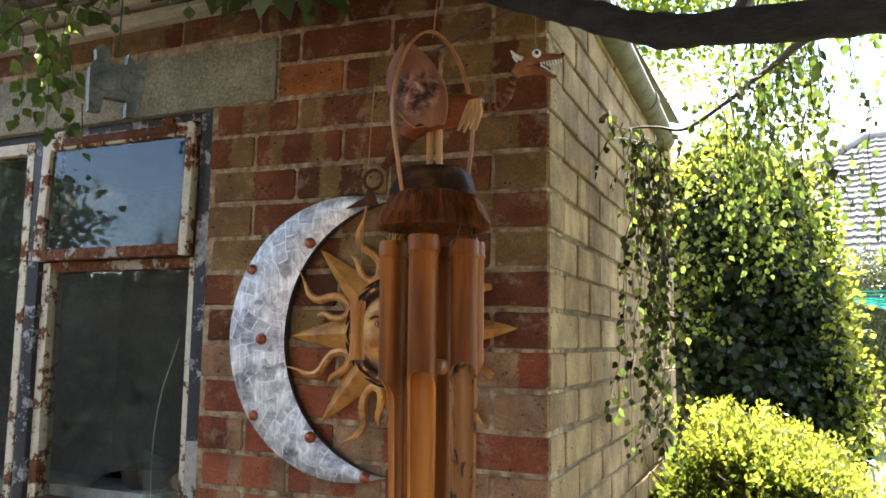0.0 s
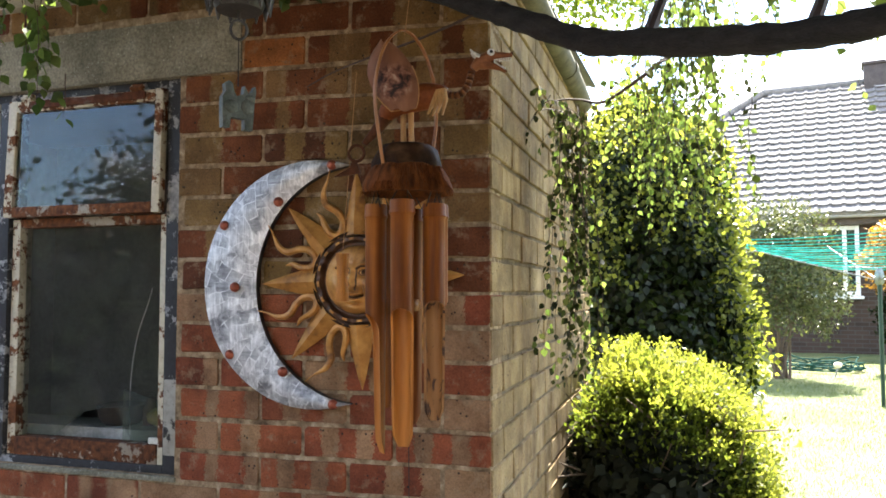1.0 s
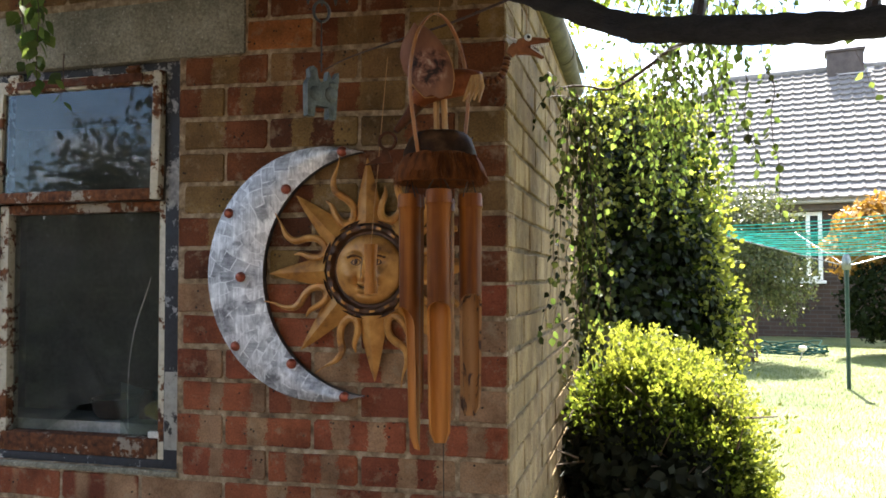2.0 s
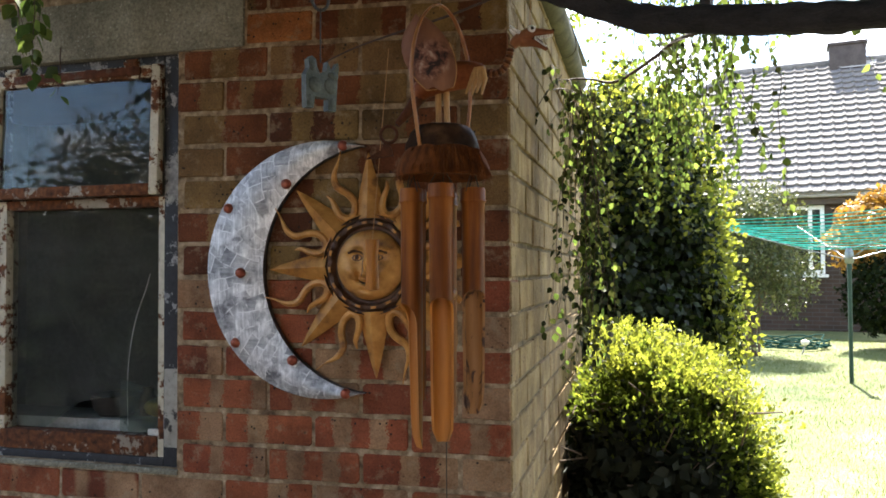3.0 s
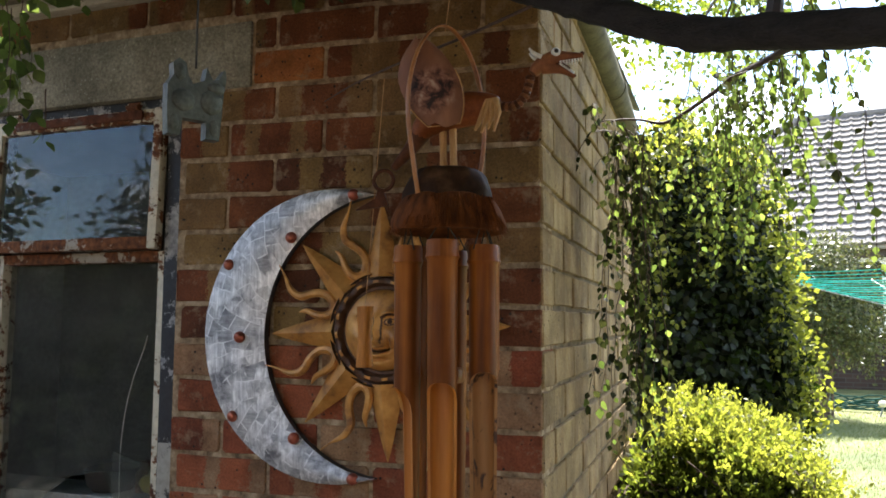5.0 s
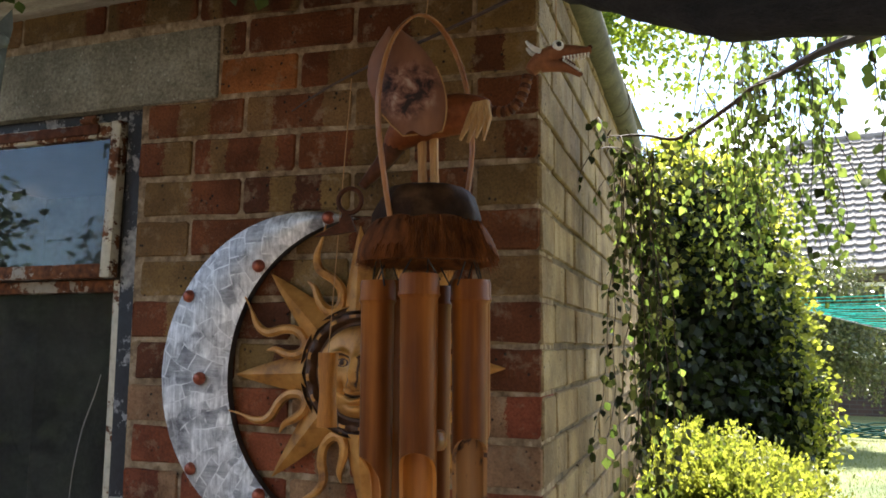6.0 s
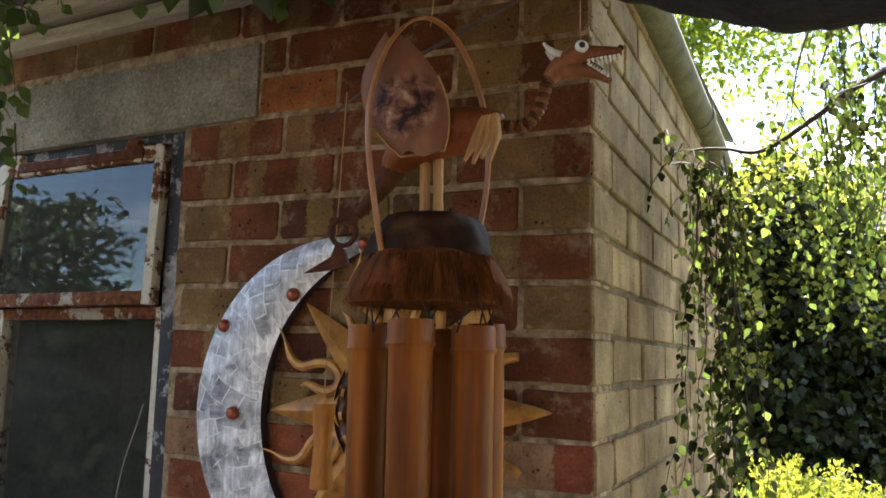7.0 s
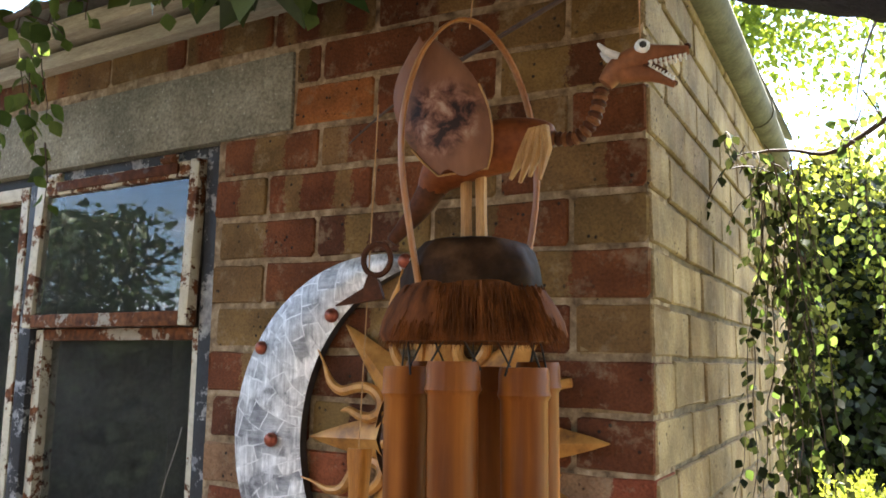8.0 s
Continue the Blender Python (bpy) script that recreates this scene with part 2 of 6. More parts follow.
def bamboo_material():
    k = Mat("varnished_bamboo", 0.4, spec=0.16)
    vec = k.stretch(1, 1, 0.06)
    n = k.noise(60, 5, vec=vec)
    b = k.noise(6, 4)
    col = k.ramp(n, [(0.25, (0.082, 0.021, 0.005)), (0.52, (0.205, 0.063, 0.011)), (0.8, (0.39, 0.142, 0.024))])
    col = k.mix(1.0, col, k.ramp(b, [(0.3, (0.6, 0.5, 0.45)), (0.7, (1.15, 1.1, 1.0))]), 'MULTIPLY')
    k.color(col).rough(b, 0.34, 0.52).bump(n, 0.25, 0.001)
    return k.m


BAMBOO = bamboo_material()
k = Mat("bamboo_inside", 0.55)
n1 = k.noise(60, 4, vec=k.stretch(1, 1, 0.08))
k.color(k.ramp(n1, [(0.3, (0.30, 0.09, 0.010)), (0.7, (0.55, 0.20, 0.024))])).bump(n1, 0.3, 0.001)
BAMBOO_IN = k.m
k = Mat("scorched_bamboo_inside", 0.55)
n1 = k.noise(60, 4, vec=k.stretch(1, 1, 0.08))
sp = k.noise(46, 6, 0.62, vec=k.stretch(1, 1, 0.55), dist=0.8)
base = k.ramp(n1, [(0.3, (0.24, 0.10, 0.028)), (0.7, (0.42, 0.20, 0.065))])
k.color(k.mix(k.ramp(sp, [(0.53, (0, 0, 0)), (0.60, (1, 1, 1))]), base, (0.05, 0.018, 0.010))).bump(n1, 0.3, 0.001)
BAMBOO_SPOT = k.m
BAMBOO_SPLIT = simple("yellow_split_bamboo", [(0.3, (0.32, 0.11, 0.013)), (0.7, (0.52, 0.20, 0.026))], 40, (0.35, 0.55), 0.3, 0.001, squash=(3, 3, 0.3))
CANE = simple("varnished_cane", [(0.3, (0.26, 0.09, 0.025)), (0.7, (0.44, 0.18, 0.05))], 25, (0.25, 0.45), 0.2, 0.001, squash=(3, 3, 0.4))
CARVED = simple("orange_stained_wood", [(0.3, (0.12, 0.028, 0.009)), (0.7, (0.27, 0.078, 0.020))], 22, (0.45, 0.65), 0.3, 0.001, spec=0.2)
CARVED_DARK = simple("dark_stained_wood", [(0.3, (0.045, 0.017, 0.009)), (0.7, (0.12, 0.042, 0.019))], 30, (0.5, 0.7), 0.3, 0.001, spec=0.12)
CARVED_TAN = simple("tan_stained_wood", [(0.3, (0.19, 0.066, 0.026)), (0.7, (0.31, 0.125, 0.052))], 22, (0.45, 0.65), 0.3, 0.001, spec=0.2)
CARVED_BROWN = simple("brown_stained_wood", [(0.3, (0.12, 0.042, 0.016)), (0.7, (0.24, 0.10, 0.040))], 40, (0.5, 0.7), 0.4, 0.001, spec=0.15)
CARVED_PALE = simple("pale_split_wood", [(0.3, (0.33, 0.155, 0.045)), (0.7, (0.54, 0.30, 0.11))], 30, (0.5, 0.7), 0.4, 0.001, squash=(4, 4, 0.3))
TOOTH = simple("chalky_white_paint", [(0.3, (0.6, 0.56, 0.5)), (0.7, (0.78, 0.75, 0.7))], 40)
k = Mat("mottled_shell", 0.5, spec=0.25)
mt = k.noise(60, 5, 0.6, dist=0.4)
far = k.node("ShaderNodeVectorMath", operation='DISTANCE')
k.link(k.coord(), far.inputs[0])
far.inputs[1].default_value = (-0.016, -0.033, 0.174)
heart = k.ramp(k.math('ADD', far.outputs["Value"], k.math('MULTIPLY', k.math('SUBTRACT', k.noise(45, 3), 0.5), 0.03)), [(0.024, (1, 1, 1)), (0.036, (0, 0, 0))])
plain = k.ramp(k.noise(35, 5, vec=k.stretch(1, 1, 0.3)), [(0.3, (0.15, 0.060, 0.032)), (0.7, (0.28, 0.125, 0.068))])
spots = k.ramp(mt, [(0.40, (0.022, 0.009, 0.007)), (0.47, (0.12, 0.045, 0.028)), (0.56, (0.27, 0.13, 0.085)), (0.66, (0.44, 0.30, 0.22))])
k.color(k.mix(heart, plain, spots)).bump(mt, 0.3, 0.002)
MOTTLED = k.m
k = Mat("coconut_shell", 0.5, spec=0.07)
cs = k.noise(30, 6)
k.color(k.ramp(cs, [(0.32, (0.012, 0.006, 0.003)), (0.52, (0.034, 0.016, 0.008)), (0.72, (0.100, 0.050, 0.024))])).rough(cs, 0.5, 0.75).bump(cs, 0.5, 0.003)
SHELL = k.m
k = Mat("coir_fibre", 0.8, spec=0.15)
fi = k.noise(90, 4, vec=k.stretch(1, 1, 0.12))
isl = k.island()
k.color(k.mix(1.0, k.ramp(fi, [(0.3, (0.050, 0.015, 0.004)), (0.7, (0.185, 0.060, 0.014))]), k.ramp(isl, [(0, (0.7, 0.65, 0.6)), (1, (1.4, 1.3, 1.2))]), 'MULTIPLY')).bump(fi, 0.5, 0.001)
COIR = k.m
CORD = simple("black_cord", [(0.3, (0.015, 0.013, 0.012)), (0.7, (0.04, 0.035, 0.03))], 80)
THREAD = simple("orange_thread", [(0.3, (0.4, 0.2, 0.08)), (0.7, (0.5, 0.28, 0.12))], 80)

# hammered, galvanised moon: brushed squares of differing direction
k = Mat("brushed_zinc", 0.45, metal=0.35)
xyz = k.node("ShaderNodeSeparateXYZ")
k.link(k.coord(), xyz.inputs[0])
round_way = k.math('ARCTAN2', xyz.outputs[2], k.math('MULTIPLY', xyz.outputs[0], -1.0))
out_way = k.math('SQRT', k.math('ADD', k.math('MULTIPLY', xyz.outputs[0], xyz.outputs[0]), k.math('MULTIPLY', xyz.outputs[2], xyz.outputs[2])))
mr = k.node("ShaderNodeCombineXYZ")
k.link(out_way, mr.inputs[0])
k.link(k.math('MULTIPLY', round_way, 0.235), mr.inputs[1])
wv = k.node("ShaderNodeTexNoise")
wv.inputs["Scale"].default_value = 11.0
k.link(mr.outputs[0], wv.inputs["Vector"])
wob = k.node("ShaderNodeVectorMath", operation='SCALE')
wob.inputs["Scale"].default_value = 0.03
k.link(wv.outputs["Color"], wob.inputs[0])
mv = k.node("ShaderNodeVectorMath", operation='ADD')
k.link(mr.outputs[0], mv.inputs[0])
k.link(wob.outputs[0], mv.inputs[1])


def strokes(turn, width, row):
    """Brushed rectangles: tone of each, and its bright scratched edge."""
    r = k.node("ShaderNodeMapping")
    r.inputs["Rotation"].default_value = (0, 0, radians(turn))
    k.link(mv.outputs[0], r.inputs["Vector"])
    t = k.node("ShaderNodeTexBrick")
    t.offset, t.squash = 0.37, 1.0
    for key, val in (("Scale", 1.0), ("Brick Width", width), ("Row Height", row), ("Mortar Size", 0.0021), ("Mortar Smooth", 0.9), ("Bias", 0.0)):
        t.inputs[key].default_value = val
    t.inputs["Color1"].default_value, t.inputs["Color2"].default_value, t.inputs["Mortar"].default_value = (0.2, 0.2, 0.2, 1), (1, 1, 1, 1), (0.6, 0.6, 0.6, 1)
    k.link(r.outputs[0], t.inputs["Vector"])
    return t.outputs["Color"], t.outputs["Fac"]


ta, ea = strokes(6, 0.044, 0.025)
tb, eb = strokes(-24, 0.034, 0.036)
pick = k.ramp(k.noise(13, 2), [(0.46, (0, 0, 0)), (0.54, (1, 1, 1))])
tone = k.mix(pick, ta, tb)
edge = k.mix(pick, ea, eb)
scr_a = k.noise(170, 4, 0.65, vec=k.stretch(0.08, 1, 1))
scr_b = k.noise(170, 4, 0.65, vec=k.stretch(1, 1, 0.08))
scr = k.mix(k.ramp(tone, [(0.45, (0, 0, 0)), (0.5, (1, 1, 1))]), scr_a, scr_b)
cloud = k.noise(34, 6, 0.65)
col = k.ramp(k.math('ADD', k.math('MULTIPLY', tone, 0.52), k.math('MULTIPLY', cloud, 0.85)), [(0.42, (0.20, 0.20, 0.22)), (0.68, (0.47, 0.47, 0.49)), (0.98, (0.88, 0.88, 0.89))])
col = k.mix(1.0, col, k.ramp(scr, [(0.30, (0.62, 0.62, 0.63)), (0.52, (1, 1, 1)), (0.70, (1.3, 1.3, 1.3))]), 'MULTIPLY')
col = k.mix(1.0, col, k.ramp(k.noise(20, 7, 0.7), [(0.32, (0.30, 0.30, 0.32)), (0.40, (0.74, 0.74, 0.76)), (0.50, (1, 1, 1))]), 'MULTIPLY')
broken = k.math('MULTIPLY', edge, k.ramp(k.noise(38, 3), [(0.44, (0, 0, 0)), (0.52, (0.9, 0.9, 0.9))]))
k.color(k.mix(broken, col, (0.85, 0.85, 0.86))).rough(scr, 0.38, 0.62).bump(k.math('ADD', scr, tone), 0.3, 0.002)
ZINC = k.m
k = Mat("moon_edge_black", 0.5)
k.color(k.ramp(k.noise(40), [(0.3, (0.02, 0.018, 0.018)), (0.7, (0.05, 0.045, 0.045))]))
BLACK_EDGE = k.m
k = Mat("red_copper_stud", 0.3, metal=0.6)
k.color(k.ramp(k.noise(120), [(0.3, (0.22, 0.05, 0.03)), (0.7, (0.42, 0.12, 0.07))]))
STUD = k.m
k = Mat("antique_gold_paint", 0.45, metal=0.25)
g1 = k.noise(24, 6, 0.6)
gc = k.ramp(g1, [(0.30, (0.17, 0.072, 0.028)), (0.46, (0.46, 0.205, 0.046)), (0.75, (0.72, 0.38, 0.105))])
k.color(gc).rough(g1, 0.3, 0.55).bump(k.noise(180, 3), 0.2, 0.001)
GOLD = k.m
ANTIQUE = simple("dark_brown_antiquing", [(0.3, (0.040, 0.017, 0.010)), (0.7, (0.13, 0.060, 0.030))], 40, (0.35, 0.6), 0.3, 0.001, metal=0.2)
PEWTER = simple("tarnished_pewter", [(0.3, (0.03, 0.033, 0.028)), (0.7, (0.12, 0.125, 0.108))], 60, (0.45, 0.7), 0.5, 0.001, metal=0.3)
IRON = simple("dark_iron", [(0.3, (0.03, 0.028, 0.027)), (0.7, (0.09, 0.08, 0.075))], 50, (0.4, 0.7), 0.4, 0.001, metal=0.6)


def leaf_material(name, lo, hi, glow, share=0.45, rough=0.4, spec=0.4, mid=0.5):
    """Leaf: glossy skin over a body that lets light through."""
    k = Mat(name, rough, spec=spec)
    isl = k.island()
    col = k.ramp(isl, [(0.0, lo), (0.6, tuple(p + (q - p) * mid * 1.2 * (0.6 if mid < 0.4 else 1.0) for p, q in zip(lo, hi))), (1.0, hi)])
    col = k.mix(1.0, col, k.ramp(k.noise(60, 3), [(0.3, (0.8, 0.8, 0.8)), (0.7, (1.15, 1.15, 1.1))]), 'MULTIPLY')
    k.color(col)
    tl = k.node("ShaderNodeBsdfTranslucent")
    k.link(k.mix(1.0, col, glow, 'MULTIPLY'), tl.inputs["Color"])
    ms = k.node("ShaderNodeMixShader")
    ms.inputs[0].default_value = share
    k.link(k.b.outputs[0], ms.inputs[1])
    k.link(tl.outputs[0], ms.inputs[2])
    k.link(ms.outputs[0], k.t.nodes["Material Output"].inputs["Surface"])
    return k.m


LEAF_TREE = leaf_material("birch_leaf", (0.030, 0.048, 0.016), (0.094, 0.122, 0.040), (2.7, 2.7, 1.6), 0.52, 0.5, 0.15)
# darker copy of the birch leaf, with shade put into its colour
LEAF_TRAIL = leaf_material("shaded_birch_leaf", (0.010, 0.014, 0.006), (0.036, 0.042, 0.018), (1.7, 1.6, 1.0), 0.40, 0.55, 0.12)
# ivy body colour darkened for shade; its sunlit parts get a brighter leaf
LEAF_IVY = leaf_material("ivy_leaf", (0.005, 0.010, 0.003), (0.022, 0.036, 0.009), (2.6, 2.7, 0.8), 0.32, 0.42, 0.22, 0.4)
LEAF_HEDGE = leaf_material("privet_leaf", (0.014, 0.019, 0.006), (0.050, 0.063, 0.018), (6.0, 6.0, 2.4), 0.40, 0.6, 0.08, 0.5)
# leaf colour brightened to carry the sun on crowns and shoots
LEAF_SUNLIT = leaf_material("sunlit_tip_leaf", (0.06, 0.075, 0.018), (0.13, 0.145, 0.038), (4.2, 3.9, 1.8), 0.42, 0.5, 0.2)
LEAF_FAR = leaf_material("sunlit_leaf", (0.035, 0.055, 0.012), (0.10, 0.125, 0.026), (3.2, 3.1, 1.4), 0.5, 0.5, 0.15)
# near-black leaf colour that stands in for the shade inside the bushes
LEAF_CORE = leaf_material("shaded_inner_leaf", (0.006, 0.010, 0.004), (0.016, 0.022, 0.008), (1.0, 1.0, 0.6), 0.05, 0.7)
LEAF_SHRUB = leaf_material("shrub_leaf", (0.035, 0.05, 0.018), (0.12, 0.125, 0.055), (1.3, 1.3, 0.8), 0.4)
LEAF_ORANGE = leaf_material("amber_leaf", (0.24, 0.14, 0.03), (0.42, 0.24, 0.06), (1.2, 1.1, 0.6), 0.35)
# nearly opaque leaf, so that the crown lets little green light through
LEAF_CROWN = leaf_material("opaque_leaf", (0.03, 0.055, 0.014), (0.06, 0.09, 0.025), (1.5, 1.5, 0.7), 0.10)
LEAF_DARK = leaf_material("dark_hedge_leaf", (0.007, 0.011, 0.005), (0.020, 0.027, 0.011), (1.3, 1.4, 0.7), 0.2, 0.8, 0.03)
GRASS = leaf_material("grass_blade", (0.055, 0.085, 0.020), (0.15, 0.165, 0.05), (1.2, 1.3, 0.5), 0.35, 0.6)
k = Mat("lawn", 0.9)
l1 = k.noise(1.2, 6, 0.6)
l2 = k.noise(45, 4)
col = k.ramp(l1, [(0.3, (0.060, 0.085, 0.022)), (0.5, (0.115, 0.135, 0.042)), (0.75, (0.22, 0.21, 0.10))])
col = k.mix(1.0, col, k.ramp(l2, [(0.3, (0.7, 0.7, 0.7)), (0.7, (1.2, 1.2, 1.2))]), 'MULTIPLY')
gsep = k.node("ShaderNodeSeparateXYZ")
k.link(k.coord(), gsep.inputs[0])
edge_y = k.math('ADD', gsep.outputs[1], k.math('MULTIPLY', k.math('SUBTRACT', k.noise(1.5, 4), 0.5), 1.2))
bare = k.ramp(k.math('MULTIPLY', k.math('ADD', edge_y, 20.0), 0.04), [(0.815, (1, 1, 1)), (0.835, (0, 0, 0))])   # unseen ground by the shed, coloured dark to cut bounced light
soil = k.ramp(k.noise(7, 6), [(0.3, (0.035, 0.028, 0.022)), (0.7, (0.085, 0.07, 0.055))])
dry = k.ramp(k.math('MULTIPLY', k.math('ADD', edge_y, 20.0), 0.04), [(0.615, (1, 1, 1)), (0.64, (0, 0, 0))])   # unseen pale strip behind the walk, added to bounce warm light onto the wall
dry = k.math('MULTIPLY', dry, k.ramp(k.math('MULTIPLY', k.math('ADD', gsep.outputs[0], 20.0), 0.03), [(0.515, (0, 0, 0)), (0.535, (1, 1, 1))]))
soil = k.mix(dry, soil, k.ramp(k.noise(5, 7), [(0.3, (0.26, 0.19, 0.125)), (0.7, (0.41, 0.31, 0.21))]))
k.color(k.mix(bare, col, soil)).bump(l2, 0.8, 0.02)
LAWN = k.m

TILE = simple("concrete_roof_tile", [(0.3, (0.115, 0.109, 0.107)), (0.7, (0.22, 0.21, 0.205))], 5, (0.85, 0.97), 0.4, 0.003, spec=0.1)
k = Mat("far_brown_brick", 0.9)
bk = k.node("ShaderNodeTexBrick")
bk.inputs["Scale"].default_value = 1.0
bk.inputs["Brick Width"].default_value, bk.inputs["Row Height"].default_value, bk.inputs["Mortar Size"].default_value = 0.225, 0.075, 0.008
bk.inputs["Color1"].default_value, bk.inputs["Color2"].default_value, bk.inputs["Mortar"].default_value = (0.034, 0.020, 0.014, 1), (0.056, 0.032, 0.022, 1), (0.06, 0.052, 0.042, 1)
rot = k.node("ShaderNodeMapping")
rot.inputs["Rotation"].default_value = (radians(90), 0, 0)
k.link(k.coord(), rot.inputs["Vector"])
k.link(rot.outputs[0], bk.inputs["Vector"])
k.color(k.mix(1.0, bk.outputs["Color"], k.ramp(k.noise(3, 5), [(0.3, (0.75, 0.75, 0.75)), (0.7, (1.15, 1.15, 1.15))]), 'MULTIPLY')).bump(bk.outputs["Fac"], -0.4, 0.004)
FAR_BRICK = k.m
UPVC = simple("white_window_paint", [(0.3, (0.7, 0.7, 0.68)), (0.7, (0.8, 0.8, 0.78))], 8, (0.3, 0.5), 0.1)
SILL_PAINT = simple("grimy_grey_paint", [(0.3, (0.20, 0.195, 0.18)), (0.7, (0.38, 0.37, 0.34))], 14, (0.5, 0.7), 0.2)
GUTTER = simple("grey_gutter", [(0.3, (0.3, 0.29, 0.28)), (0.7, (0.42, 0.4, 0.39))], 6)
SOFFIT = simple("brown_fascia", [(0.3, (0.05, 0.038, 0.03)), (0.7, (0.10, 0.075, 0.06))], 6)
CHIMNEY = simple("rendered_chimney", [(0.3, (0.045, 0.036, 0.036)), (0.7, (0.085, 0.070, 0.068))], 5)
GREEN_POLE = simple("green_enamel", [(0.3, (0.006, 0.026, 0.017)), (0.7, (0.012, 0.042, 0.028))], 20, (0.3, 0.5), 0.1)
TURQ = simple("turquoise_line", [(0.3, (0.0, 0.36, 0.30)), (0.7, (0.02, 0.50, 0.42))], 30, (0.4, 0.6), 0.1)
HOSE = simple("green_hose", [(0.3, (0.006, 0.035, 0.028)), (0.7, (0.012, 0.06, 0.048))], 30, (0.75, 0.9), 0.1, spec=0.1)
STEEL = simple("dull_aluminium", [(0.3, (0.16, 0.17, 0.17)), (0.7, (0.26, 0.27, 0.27))], 30, (0.3, 0.5), 0.1, metal=0.8)
YELLOW = simple("dull_yellow_plastic", [(0.3, (0.42, 0.26, 0.05)), (0.7, (0.55, 0.36, 0.08))], 15)

# ---- builders ----


def part(name, bm, material, parent=None, label="", smooth=True):
    """Links a bmesh as one mesh object under a thing."""
    me = bpy.data.meshes.new(name)
    bm.to_mesh(me)
    bm.free()
    for m in (material if isinstance(material, (list, tuple)) else [material]):
        me.materials.append(m)
    if smooth:
        me.shade_smooth()
        me.set_sharp_from_angle(angle=radians(40))
    ob = new(name, me)
    ob.parent = parent
    if label:
        ob["label"] = label
    return ob


def thing(name, label, category, at=(0, 0, 0), rz=0.0, group="", kind=""):
    ob = new(name)
    ob.empty_display_size = 0.05
    ob.matrix_world = pose(*at, 0, 0, rz)
    return tagged(ob, label, category, group, kind)


def box(bm, x0, x1, y0, y1, z0, z1, bevel=0.0, mat=0):
    """A box between two corners, with bevelled edges."""
    r = bmesh.ops.create_cube(bm, size=1.0)
    vs = r["verts"]
    for v in vs:
        v.co = Vector(((x0 + x1) / 2 + v.co.x * (x1 - x0), (y0 + y1) / 2 + v.co.y * (y1 - y0), (z0 + z1) / 2 + v.co.z * (z1 - z0)))
    faces = {f for v in vs for f in v.link_faces}
    for f in faces:
        f.material_index = mat
    if bevel:
        edges = list({e for v in vs for e in v.link_edges})
        bmesh.ops.bevel(bm, geom=edges, offset=bevel, segments=2, profile=0.6, affect='EDGES')
    return vs


def tube(bm, pts, radii, seg=8, mat=0, cap=True, flat=1.0):
    """A tube along points, with its own radius at each; flat squeezes it across."""
    pts = [Vector(p) for p in pts]
    rings = []
    side = None
    for i, p in enumerate(pts):
        d = (pts[min(i + 1, len(pts) - 1)] - pts[max(i - 1, 0)]).normalized()
        if side is None:
            side = d.cross(Vector((0, 0, 1)) if abs(d.z) < 0.9 else Vector((1, 0, 0))).normalized()
        side = (side - d * side.dot(d)).normalized()
        up = d.cross(side)
        r = radii[i] if isinstance(radii, (list, tuple)) else radii
        rings.append([bm.verts.new(p + side * (r * math.cos(a)) + up * (r * flat * math.sin(a))) for a in (2 * math.pi * j / seg for j in range(seg))])
    for a, b in zip(rings, rings[1:]):
        for j in range(seg):
            f = bm.faces.new((a[j], a[(j + 1) % seg], b[(j + 1) % seg], b[j]))
            f.material_index = mat
    if cap:
        for ring in (rings[0][::-1], rings[-1]):
            f = bm.faces.new(ring)
            f.material_index = mat
    return rings


def curve(pts, n):
    """Points on a smooth line through the given ones."""
    pts = [Vector(p) for p in pts]
    out = []
    for i in range(len(pts) - 1):
        p0, p1, p2, p3 = pts[max(i - 1, 0)], pts[i], pts[i + 1], pts[min(i + 2, len(pts) - 1)]
        for s in range(n):
            t = s / n
            out.append(0.5 * ((2 * p1) + (p2 - p0) * t + (2 * p0 - 5 * p1 + 4 * p2 - p3) * t * t + (3 * p1 - p0 - 3 * p2 + p3) * t ** 3))
    out.append(pts[-1])
    return out


def spread(vals, n):
    """Linear steps between values, n to each stretch, ending on the last."""
    out = []
    for a, b in zip(vals, vals[1:]):
        out += [a + (b - a) * i / n for i in range(n)]
    return out + [vals[-1]]


def lathe(bm, profile, seg=24, mat=0, axis=(0, 0), wob=None):
    """A turned form about z; profile: (radius, z) from bottom to top."""
    rings = []
    for r, z in profile:
        ring = []
        for j in range(seg):
            a = 2 * math.pi * j / seg
            rr = r * (1 + (wob(a, z) if wob else 0))
            ring.append(bm.verts.new((axis[0] + rr * math.cos(a), axis[1] + rr * math.sin(a), z)))
        rings.append(ring)
    for a, b in zip(rings, rings[1:]):
        for j in range(seg):
            bm.faces.new((a[j], a[(j + 1) % seg], b[(j + 1) % seg], b[j])).material_index = mat
    bm.faces.new(rings[0][::-1]).material_index = mat
    bm.faces.new(rings[-1]).material_index = mat


def ball(bm, c, r, mat=0, sub=2, squash=(1, 1, 1)):
    vs = bmesh.ops.create_icosphere(bm, subdivisions=sub, radius=1.0)["verts"]
    for v in vs:
        v.co = Vector((c[0] + v.co.x * r * squash[0], c[1] + v.co.y * r * squash[1], c[2] + v.co.z * r * squash[2]))
    for f in {f for v in vs for f in v.link_faces}:
        f.material_index = mat


